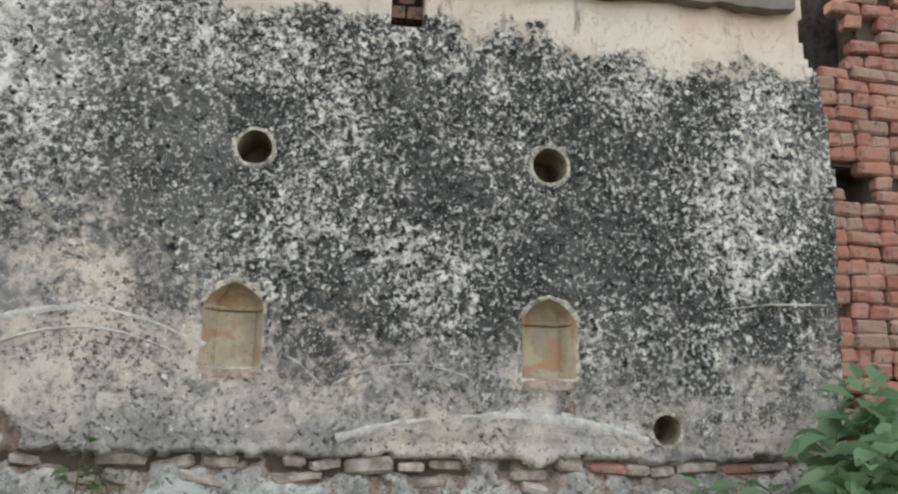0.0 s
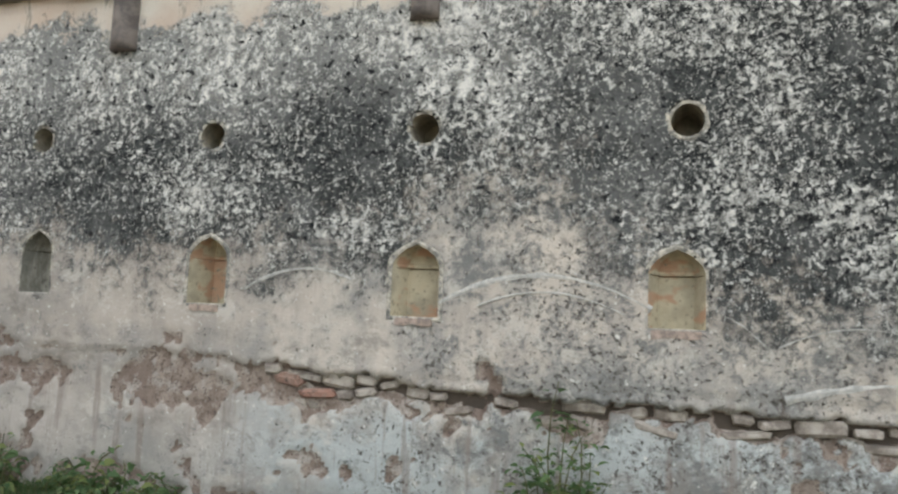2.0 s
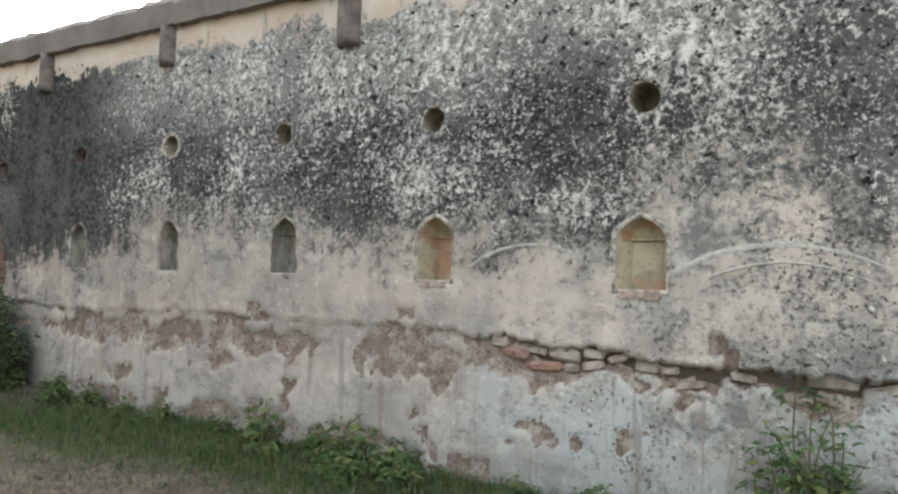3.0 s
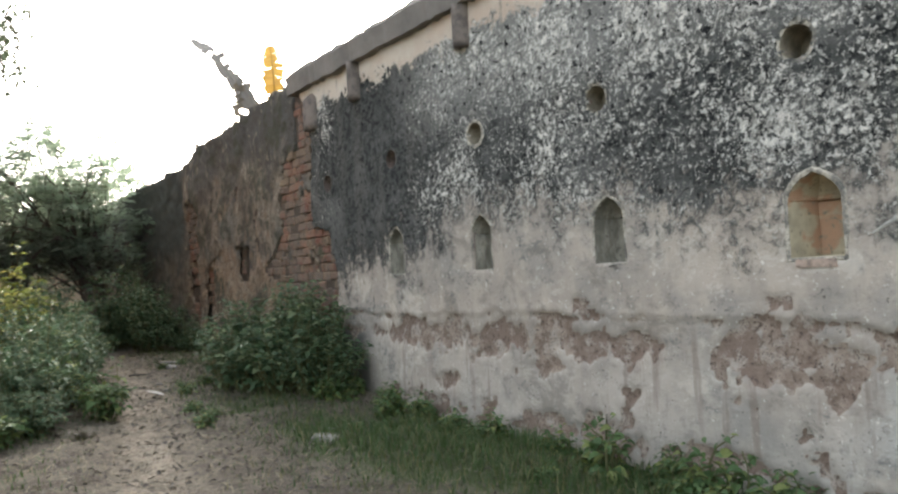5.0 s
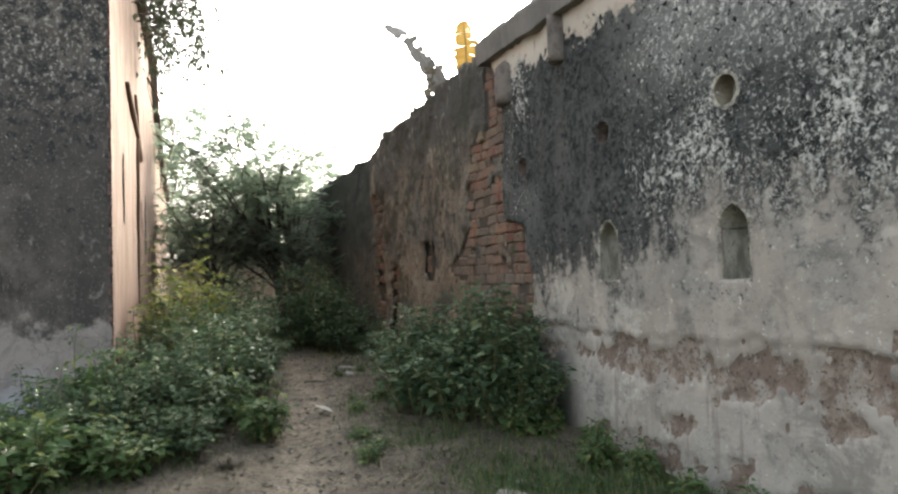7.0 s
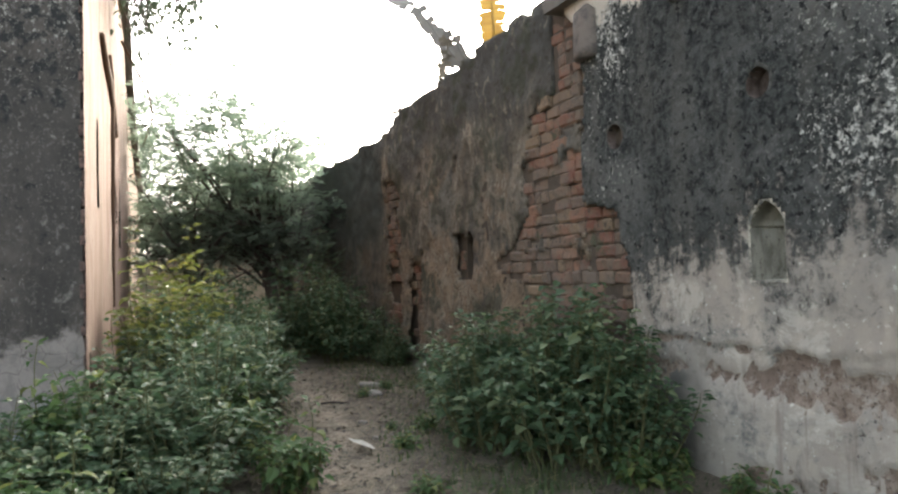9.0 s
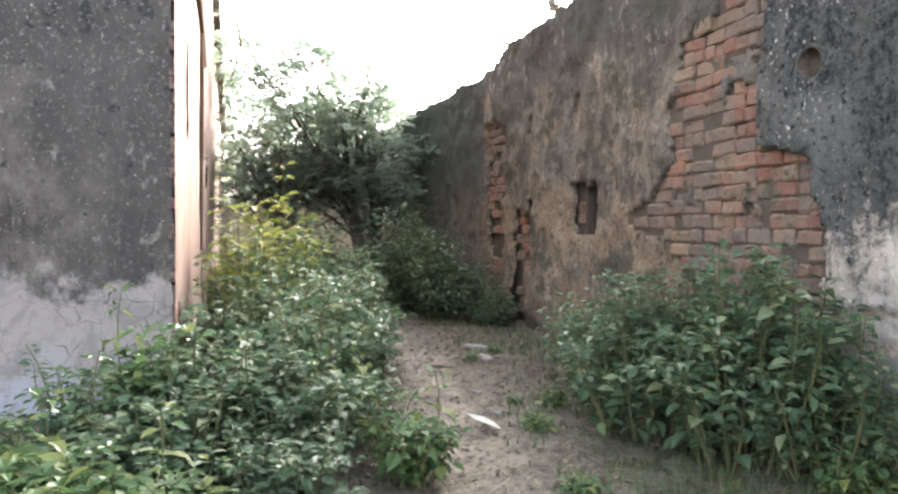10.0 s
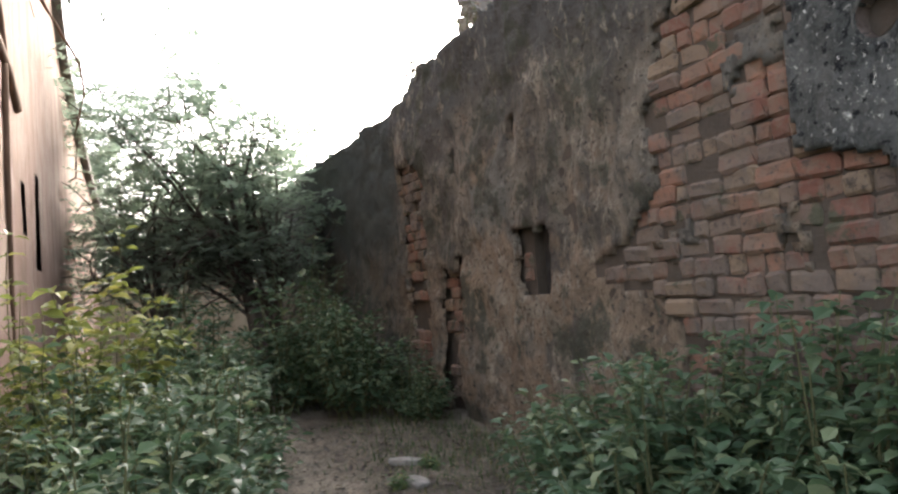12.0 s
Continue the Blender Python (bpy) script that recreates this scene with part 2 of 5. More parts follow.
def make_brown_plaster():
    """Earth-stained plaster of the far wall: dark grey above and at the far end, mossy runs, bare ochre earth low down.
    """
    k = Mat("earth_plaster")
    x, z = k.axis(0), k.axis(2)
    run = k.noise(2.6, 7, 0.7, vec=k.scaled((1.0, 1.0, 0.38)), warp=0.6)
    fine = k.noise(9, 7, 0.75, vec=k.scaled((1, 1, 0.6)), warp=0.4)
    c = k.mix(k.step(run, 0.36, 0.60), (0.285, 0.235, 0.175), (0.115, 0.10, 0.082))
    c = k.mix(k.step(k.op("ADD", k.noise(1.1, 6, 0.65), k.op("MULTIPLY", k.op("SUBTRACT", fine, 0.5), 0.3)), 0.52, 0.64), c, (0.20, 0.185, 0.155))
    ochre = k.op("ADD", k.noise(1.3, 6, 0.68), k.op("MULTIPLY", k.step(k.op("ADD", z, k.op("MULTIPLY", run, 0.9)), 2.5, 1.9), 0.16))
    c = k.mix(k.op("MULTIPLY", k.step(ochre, 0.55, 0.66), 0.9), c, k.mix(k.step(fine, 0.38, 0.58), (0.33, 0.245, 0.165), (0.19, 0.135, 0.095)))
    c = k.mix(k.step(k.op("ADD", z, k.op("MULTIPLY", k.noise(1.4, 5), 1.4)), 3.3, 4.3), c, (0.105, 0.097, 0.085))
    c = k.mix(k.op("MULTIPLY", k.step(k.op("ADD", fine, k.op("MULTIPLY", k.op("SUBTRACT", k.noise(0.9, 4), 0.5), 0.5)), 0.52, 0.62), 0.85), c, (0.38, 0.32, 0.24))
    moss = k.step(k.op("ADD", k.noise(1.7, 6, 0.68), k.op("MULTIPLY", k.op("SUBTRACT", fine, 0.5), 0.5)), 0.52, 0.61)
    c = k.mix(k.op("MULTIPLY", moss, 0.85), c, (0.08, 0.08, 0.055))
    c = k.mix(k.op("MULTIPLY", k.step(x, -15.9, -16.6), k.step(k.op("ADD", z, k.op("MULTIPLY", run, 0.6)), 2.2, 2.5, 0.55, 1.0)), c, (0.085, 0.09, 0.078))
    c = k.mix(k.step(k.noise(24, 5, 0.7), 0.55, 0.64), c, (0.075, 0.062, 0.048))
    rel = k.op("ADD", k.noise(5, 7, 0.7), k.op("ADD", fine, k.op("MULTIPLY", k.noise(30, 5, 0.7), 0.6)))
    return k.done(c, 0.95, rel, 1.0, 0.06)


def make_niche_plaster():
    k = Mat("ochre_niche_plaster")
    c = k.mix(k.step(k.noise(5, 5), 0.4, 0.65), (0.47, 0.405, 0.28), (0.33, 0.29, 0.205))
    c = k.mix(k.step(k.noise(3.5, 3, vec=k.scaled((1, 1, 1.6))), 0.52, 0.6), c, (0.42, 0.265, 0.17))
    c = k.mix(k.step(k.noise(28, 4), 0.58, 0.7), c, (0.25, 0.22, 0.16))
    return k.done(c, 0.9, k.noise(30, 5), 0.4, 0.01)


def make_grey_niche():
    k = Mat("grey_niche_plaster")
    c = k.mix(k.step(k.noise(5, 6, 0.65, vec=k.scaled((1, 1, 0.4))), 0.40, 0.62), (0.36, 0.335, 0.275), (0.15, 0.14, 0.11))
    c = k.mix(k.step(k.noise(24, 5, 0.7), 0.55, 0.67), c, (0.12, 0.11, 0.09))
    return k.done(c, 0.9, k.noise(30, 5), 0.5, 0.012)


def make_rim_plaster():
    k = Mat("pale_rim_plaster")
    c = k.mix(k.step(k.noise(10, 5, 0.7), 0.4, 0.62), (0.56, 0.50, 0.40), (0.13, 0.125, 0.11))
    c = k.mix(k.step(k.noise(26, 5, 0.7), 0.5, 0.62), c, (0.24, 0.22, 0.19))
    return k.done(c, 0.92, k.noise(38, 5, 0.7), 0.8, 0.014)


def make_eaves():
    k = Mat("weathered_eaves")
    c = k.mix(k.noise(2.2, 6, 0.65), (0.06, 0.055, 0.05), (0.30, 0.265, 0.225))
    return k.done(c, 0.93, k.noise(18, 5, 0.7), 0.6, 0.02)


def make_end_plaster():
    """End face of the second building: grey stain above, peeled and cracked bluish white below."""
    k = Mat("stained_grey_plaster")
    z = k.axis(2)
    med = k.noise(1.6, 6, 0.65)
    h0 = k.op("ADD", z, med)
    c = k.mix(k.step(k.noise(2.3, 8, 0.75, vec=k.scaled((1, 1.2, 0.8)), warp=0.35), 0.34, 0.66), (0.048, 0.041, 0.035), (0.165, 0.14, 0.118))
    c = k.mix(k.op("MULTIPLY", k.step(k.op("ADD", k.noise(0.8, 5), k.op("MULTIPLY", k.step(h0, 1.6, 3.0), 0.12)), 0.46, 0.64), 0.75), c, (0.062, 0.056, 0.05))
    c = k.mix(k.step(k.noise(5, 7, 0.75, vec=k.scaled((1, 1.6, 0.8)), warp=0.3), 0.58, 0.68), c, (0.215, 0.195, 0.168))
    h = k.op("ADD", z, k.op("MULTIPLY", k.op("SUBTRACT", med, 0.5), 1.4))
    c = k.mix(k.step(k.op("ADD", k.noise(22, 5, 0.7), k.op("MULTIPLY", k.step(h, 2.6, 3.8), 0.10)), 0.64, 0.69), c, (0.34, 0.315, 0.27))
    c = k.mix(k.step(k.op("ADD", k.noise(9, 5, 0.7), k.op("MULTIPLY", k.step(h, 2.2, 3.4), 0.10)), 0.61, 0.67), c, (0.035, 0.035, 0.033))
    c = k.mix(k.op("MULTIPLY", k.step(k.noise(17, 7, 0.78), 0.53, 0.63), 0.8), c, (0.06, 0.055, 0.05))
    c = k.mix(k.op("MULTIPLY", k.step(k.noise(34, 6, 0.75), 0.55, 0.63), k.step(h, 0.8, 3.6, 0.3, 0.8)), c, (0.235, 0.213, 0.182))
    pale = k.mix(k.step(k.op("ADD", z, k.op("MULTIPLY", k.noise(2.2, 5), 0.9)), 1.15, 0.7), (0.30, 0.26, 0.23), (0.32, 0.33, 0.355))
    pale = k.mix(k.step(k.noise(20, 5, 0.7), 0.58, 0.68), pale, (0.24, 0.215, 0.195))
    pale = k.mix(k.op("MULTIPLY", k.step(k.noise(2.8, 7, 0.72, warp=0.8), 0.47, 0.6), 0.7), pale, (0.20, 0.178, 0.16))
    low = k.step(k.op("ADD", h, k.op("MULTIPLY", k.op("SUBTRACT", k.noise(7, 6, 0.7), 0.5), 0.5)), 1.24, 1.06)
    c = k.mix(low, c, pale)
    crack_vec = k.t.nodes.new("ShaderNodeVectorMath")
    crack_vec.operation = "ADD"
    k.link(k.pos, crack_vec.inputs[0])
    w = k.t.nodes.new("ShaderNodeTexNoise")
    w.inputs["Scale"].default_value = 2.5
    k.link(k.pos, w.inputs["Vector"])
    s = k.t.nodes.new("ShaderNodeVectorMath")
    s.operation = "SCALE"
    s.inputs["Scale"].default_value = 0.5
    k.link(w.outputs["Color"], s.inputs[0])
    k.link(s.outputs[0], crack_vec.inputs[1])
    crack = k.op("MULTIPLY", k.step(k.cells(8.5, crack_vec.outputs[0], "DISTANCE_TO_EDGE"), 0.004, 0.028, 1.0, 0.0), k.op("MULTIPLY", k.step(k.noise(3.0, 3), 0.40, 0.54), 0.85))
    crack = k.op("MULTIPLY", crack, low)
    c = k.mix(crack, c, (0.13, 0.11, 0.10))
    rel = k.op("SUBTRACT", k.op("ADD", k.noise(30, 5, 0.7), med), k.op("MULTIPLY", crack, 1.5))
    return k.done(c, 0.93, rel, 0.5, 0.012)


def make_side_plaster():
    """Sun-bleached pink lime wash of the second building's long side, with rain streaks."""
    k = Mat("pink_lime_wash")
    streak = k.noise(3.5, 6, 0.65, vec=k.scaled((1.0, 1.0, 0.12)))
    c = k.mix(k.step(streak, 0.4, 0.65), (0.275, 0.185, 0.14), (0.195, 0.125, 0.09))
    c = k.mix(k.step(k.noise(1.4, 5), 0.45, 0.7), c, (0.30, 0.225, 0.175))
    c = k.mix(k.step(k.noise(6, 5, 0.7, vec=k.scaled((1.0, 1.0, 0.3))), 0.56, 0.66), c, (0.19, 0.122, 0.085))
    c = k.mix(k.op("MULTIPLY", k.step(k.noise(13, 4, 0.6, vec=k.scaled((1.0, 1.0, 0.05))), 0.56, 0.64), 0.35), c, (0.135, 0.09, 0.065))
    gone = k.step(k.op("ADD", k.axis(2), k.op("MULTIPLY", k.noise(2.4, 6, 0.7), 1.7)), 1.5, 1.25)
    c = k.mix(gone, c, k.mix(k.noise(12, 5, 0.7), (0.16, 0.105, 0.075), (0.36, 0.26, 0.20)))
    fine = k.noise(3.2, 6, 0.75, vec=k.scaled((1.0, 1.0, 0.22)))
    c = k.mix(k.step(fine, 0.57, 0.62), c, (0.20, 0.135, 0.095))
    return k.done(c, 0.9, k.op("SUBTRACT", k.noise(25, 5, 0.7), gone), 0.5, 0.015)


def make_ground():
    k = Mat("dry_earth")
    x, y = k.axis(0), k.axis(1)
    c = k.mix(k.step(k.noise(3.2, 6, 0.65), 0.35, 0.65), (0.085, 0.07, 0.052), (0.175, 0.146, 0.11))
    c = k.mix(k.op("MULTIPLY", k.attr("trail"), k.step(k.noise(4, 6, 0.7), 0.3, 0.6)), c, (0.33, 0.275, 0.205))
    c = k.mix(k.step(k.noise(30, 5, 0.75), 0.5, 0.62), c, (0.065, 0.055, 0.038))
    grassy = k.step(k.op("ADD", k.attr("green"), k.op("MULTIPLY", k.op("SUBTRACT", k.noise(5, 5, 0.7), 0.5), 1.2)), 0.4, 0.75)
    c = k.mix(grassy, c, k.mix(k.noise(20, 4), (0.05, 0.075, 0.03), (0.10, 0.10, 0.05)))
    c = k.mix(k.step(k.noise(60, 3, 0.7), 0.58, 0.68), c, (0.27, 0.235, 0.18))
    rel = k.op("ADD", k.noise(14, 6, 0.7), k.op("MULTIPLY", k.noise(70, 4, 0.7), 0.4))
    return k.done(c, 0.95, rel, 0.8, 0.03)


def make_leaf(name, a, b, yellow=None, thin=0.4):
    k = Mat(name)
    r = k.island()
    c = k.mix(r, a, b)
    if yellow:
        c = k.mix(k.step(k.op("FRACT", k.op("MULTIPLY", r, 7.3)), 0.78, 0.86), c, yellow)
    c = k.mix(k.op("MULTIPLY", k.noise(4, 3), 0.5), c, tuple(v * 0.6 for v in a))
    k.bsdf.inputs["Transmission Weight"].default_value = 0.0
    m = k.done(c, 0.5, spec=0.32)
    # thin leaves let some light through
    t = m.node_tree
    tr = t.nodes.new("ShaderNodeBsdfTranslucent")
    mx = t.nodes.new("ShaderNodeMixShader")
    mx.inputs[0].default_value = thin
    k.link(c, tr.inputs["Color"])
    out = t.nodes["Material Output"]
    t.links.new(k.bsdf.outputs[0], mx.inputs[1])
    t.links.new(tr.outputs[0], mx.inputs[2])
    t.links.new(mx.outputs[0], out.inputs["Surface"])
    return m


def make_bark(name, a, b):
    k = Mat(name)
    c = k.mix(k.noise(9, 5, 0.65, vec=k.scaled((1, 1, 0.35))), a, b)
    return k.done(c, 0.9, k.noise(30, 5, 0.7), 0.7, 0.01)


def make_plain(name, a, b, scale=12.0, rough=0.9):
    k = Mat(name)
    c = k.mix(k.step(k.noise(scale, 5, 0.65), 0.35, 0.65), a, b)
    return k.done(c, rough, k.noise(scale * 3, 5, 0.7), 0.6, 0.01)


RED_BRICK = make_brick("red_brick", red_brick_colour)
BRICK, MORTAR, LONG = make_brick("grimy_brick"), make_mortar(), make_long_plaster()
BROWN, NICHE, RIM, EAVES = make_brown_plaster(), make_niche_plaster(), make_rim_plaster(), make_eaves()
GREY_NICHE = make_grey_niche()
END, SIDE, EARTH = make_end_plaster(), make_side_plaster(), make_ground()
LEAF_DARK = make_leaf("weed_leaf", (0.062, 0.112, 0.056), (0.13, 0.19, 0.095), (0.25, 0.29, 0.15))
LEAF_BROAD = make_leaf("broad_leaf", (0.15, 0.26, 0.13), (0.24, 0.36, 0.20), None, 0.5)
LEAF_VINE = make_leaf("vine_leaf", (0.055, 0.075, 0.045), (0.10, 0.13, 0.075), None, 0.2)
LEAF_FRESH = make_leaf("fresh_leaf", (0.075, 0.135, 0.05), (0.14, 0.215, 0.08), (0.25, 0.28, 0.09))
# paler than real foliage: the bright haze is put into this colour
LEAF_TREE = make_leaf("haze_pale_tree_leaf", (0.23, 0.29, 0.215), (0.33, 0.39, 0.29), None, 0.75)
LEAF_DRY = make_leaf("dry_leaf", (0.36, 0.21, 0.045), (0.48, 0.30, 0.06), None, 0.2)
LEAF_WITHERED = make_leaf("withered_blade", (0.11, 0.10, 0.085), (0.17, 0.15, 0.12), None, 0.12)
LEAF_DEAD = make_leaf("dead_leaf", (0.10, 0.085, 0.07), (0.17, 0.14, 0.11))
GRASS = make_leaf("grass_blade", (0.05, 0.10, 0.03), (0.10, 0.15, 0.05), (0.25, 0.22, 0.10))
STRAW = make_leaf("dry_stem", (0.22, 0.18, 0.115), (0.34, 0.285, 0.19))
STEM = make_bark("green_stem", (0.07, 0.09, 0.035), (0.14, 0.12, 0.06))
BARK = make_bark("dark_bark", (0.06, 0.05, 0.042), (0.13, 0.108, 0.088))
LEAF_YELLOW = make_leaf("yellow_green_leaf", (0.16, 0.20, 0.05), (0.27, 0.30, 0.08), (0.40, 0.39, 0.11))
STONE = make_plain("pale_stone", (0.17, 0.155, 0.135), (0.31, 0.285, 0.25))
PALE_LEAF = make_plain("bleached_leaf", (0.40, 0.375, 0.31), (0.52, 0.49, 0.42), 20.0, 0.6)
RIDGE = make_plain("pale_mortar_ridge", (0.36, 0.345, 0.305), (0.58, 0.545, 0.48), 20.0)
# near-black colour that paints the shade inside openings
HOLLOW_SHADE = make_plain("shade_dark_hollow", (0.02, 0.018, 0.016), (0.05, 0.045, 0.04))
FARCREAM = make_plain("faded_cream_plaster", (0.34, 0.28, 0.20), (0.48, 0.40, 0.29), 3.0)


# ---- mesh helpers ----
def link_mesh(name, verts, faces, material, parent=None, label="", smooth=False):
    me = bpy.data.meshes.new(name)
    me.from_pydata([tuple(v) for v in verts], [], faces)
    me.materials.append(material)
    if smooth:
        me.polygons.foreach_set("use_smooth", [True] * len(me.polygons))
    me.update()
    ob = new(name, me)
    ob.parent = parent
    if label:
        ob["label"] = label
    return ob


def part(name, bm, material, parent=None, label="", smooth=False):
    me = bpy.data.meshes.new(name)
    bm.to_mesh(me)
    bm.free()
    me.materials.append(material)
    if smooth:
        me.polygons.foreach_set("use_smooth", [True] * len(me.polygons))
    ob = new(name, me)
    ob.parent = parent
    if label:
        ob["label"] = label
    return ob


def empty(name, m=None):
    ob = new(name)
    ob.empty_display_size = 0.2
    if m is not None:
        ob.matrix_basis = m
    return ob


def box(x0, x1, y0, y1, z0, z1, bm=None, bevel=0.0):
    own = bm or bmesh.new()
    r = bmesh.ops.create_cube(own, size=1.0, matrix=Matrix.Translation(((x0 + x1) / 2, (y0 + y1) / 2, (z0 + z1) / 2)) @ Matrix.Diagonal((x1 - x0, y1 - y0, z1 - z0, 1)))
    if bevel:
        edges = list({e for v in r["verts"] for e in v.link_edges})
        bmesh.ops.bevel(own, geom=edges, offset=bevel, segments=1, affect="EDGES")
    return own


def fbm(x, y, z=0.0, octaves=4):
    return noise.fractal(Vector((x, y, z)), 0.9, 2.1, octaves)


def smooth(v, lo, hi):
    u = min(1.0, max(0.0, (v - lo) / (hi - lo)))
    return u * u * (3 - 2 * u)


def tube(path, radii, sides=6):
    """Vertices and faces of a bent tapering tube."""
    verts, faces = [], []
    for i, (p, r) in enumerate(zip(path, radii)):
        a = Vector(path[max(0, i - 1)])
        b = Vector(path[min(len(path) - 1, i + 1)])
        d = (b - a).normalized()
        u = d.orthogonal().normalized()
        w = d.cross(u)
        for s in range(sides):
            t = 2 * math.pi * s / sides
            verts.append(Vector(p) + (u * math.cos(t) + w * math.sin(t)) * r)
    for i in range(len(path) - 1):
        for s in range(sides):
            n = (s + 1) % sides
            faces.append((i * sides + s, i * sides + n, (i + 1) * sides + n, (i + 1) * sides + s))
    faces.append(tuple(range(sides - 1, -1, -1)))
    faces.append(tuple((len(path) - 1) * sides + s for s in range(sides)))
    return verts, faces


class Pile:
    """Gathers loose pieces into one mesh."""

    def __init__(self):
        self.v, self.f = [], []

    def add(self, verts, faces):
        n = len(self.v)
        self.v.extend(verts)
        self.f.extend(tuple(i + n for i in f) for f in faces)

    def leaf(self, at, way, up, length, width, droop=0.25):
        """A pointed, folded leaf of six triangles."""
        d = way.normalized()
        s = d.cross(up)
        s = s.normalized() if s.length > 1e-4 else d.orthogonal().normalized()
        n = s.cross(d)
        p1 = at + d * length * 0.38 - n * droop * length * 0.08
        p2 = at + d * length * 0.72 - n * droop * length * 0.3
        tip = at + d * length - n * droop * length * 0.65
        e = n * width * 0.18
        w = width * 0.5
        self.add([at, p1, p2, tip, p1 + s * w + e, p1 - s * w + e, p2 + s * w * 0.72 + e, p2 - s * w * 0.72 + e],
                 [(0, 4, 1), (0, 1, 5), (1, 4, 6, 2), (1, 2, 7, 5), (2, 6, 3), (2, 3, 7)])

    def link(self, name, material, parent=None, label="", smooth=False):
        return link_mesh(name, self.v, self.f, material, parent, label, smooth)


# ---- ground: one sheet to the horizon ----
GROUND_X, GROUND_Z = (-30.0, -18.0, -12.5, -9.0, -7.0, -5.0, -3.0), (0.4, 0.36, 0.22, 0.05, -0.06, -0.15, -0.2)


def path_y(x):
    """The middle of the trodden line."""
    return float(np.interp(x, (-20, -14, -12, -10.4, -8, -4, 0), (3.4, 3.3, 3.2, 2.75, 2.3, 1.6, 0.4)))


def ground_z(x, y):
    z = float(np.interp(x, GROUND_X, GROUND_Z))
    near = 1.0 if -26 < x < 8 and -8 < y < 7 else 0.0
    if near:
        z += 0.05 * fbm(x * 0.7, y * 0.7, 3.0) + 0.012 * fbm(x * 5, y * 5, 1.0)
        z -= 0.05 * math.exp(-((y - path_y(x)) / 0.35) ** 2)
    return z


def green(x, y):
    """How much grass covers a spot."""
    strip = math.exp(-((y - 4.55) / 0.55) ** 2) * smooth(x, -9.0, -7.0)
    patch = 0.9 * math.exp(-((x + 7.3) / 1.3) ** 2 - ((y - 3.9) / 0.6) ** 2)
    g = max(strip, patch) + 0.28 * fbm(x * 0.8, y * 0.8, 9.0)
    g += 0.42 if x < -9 or y < 1.2 else 0.24
    return max(0.0, min(1.0, g - 0.5 * math.exp(-((y - path_y(x)) / 0.45) ** 2)))


def build_ground():
    xs = [-400, -200, -100, -60, -40] + list(np.arange(-26, 8.01, 0.12)) + [14, 30, 80, 200, 400]
    ys = [-400, -200, -100, -50, -25, -14] + list(np.arange(-8, 6.01, 0.12)) + [10, 20, 50, 120, 400]
    nx, ny = len(xs), len(ys)
    verts = [(x, y, ground_z(x, y)) for x in xs for y in ys]
    faces = [(i * ny + j, (i + 1) * ny + j, (i + 1) * ny + j + 1, i * ny + j + 1) for i in range(nx - 1) for j in range(ny - 1)]
    ob = link_mesh("ground", verts, faces, EARTH, smooth=True)
    a = ob.data.attributes.new("green", "FLOAT", "POINT")
    a.data.foreach_set("value", [green(v[0], v[1]) if -26 < v[0] < 8 and -8 < v[1] < 7 else 0.6 for v in verts])
    a = ob.data.attributes.new("trail", "FLOAT", "POINT")
    a.data.foreach_set("value", [math.exp(-((v[1] - path_y(v[0]) + 0.15 * fbm(v[0] * 1.3, v[1] * 1.3)) / 0.3) ** 2) if -26 < v[0] < 8 and -8 < v[1] < 7 else 0.0 for v in verts])
    return tagged(ob, "dry trodden earth with thin grass and a foot path", "ground", kind="structure")


build_ground()


# ---- the long wall: its face lies in y = 5 ----
FACE = 5.0
NICHES = [(1.42, 1.25, 0.345), (-0.47, 1.278, 0.345), (-2.18, 1.289, 0.34), (-3.81, 1.325, 0.32), (-5.385, 1.358, 0.29), (-6.92, 1.365, 0.285), (-8.38, 1.368, 0.275)]
HOLES = [(1.43, 2.60, 0.115, 0.34), (-0.413, 2.597, 0.105, 0.34), (-2.164, 2.593, 0.105, 0.30), (-3.849, 2.588, 0.10, 0.22), (-5.433, 2.596, 0.10, 0.16),
         (-6.933, 2.608, 0.10, 0.14), (-8.4, 2.60, 0.095, 0.10), (-9.90, 2.53, 0.10, 0.09), (2.17, 0.96, 0.09, 0.3)]
NICHE_SPRING, NICHE_TIP = 0.34, 0.495


def niche_half(h, wide):
    """Half width of a pointed niche at height h above its sill."""
    if h <= NICHE_SPRING:
        return wide / 2
    u = (h - NICHE_SPRING) / (NICHE_TIP - NICHE_SPRING)
    return wide / 2 * max(0.0, 1 - u ** 1.7) ** 0.75


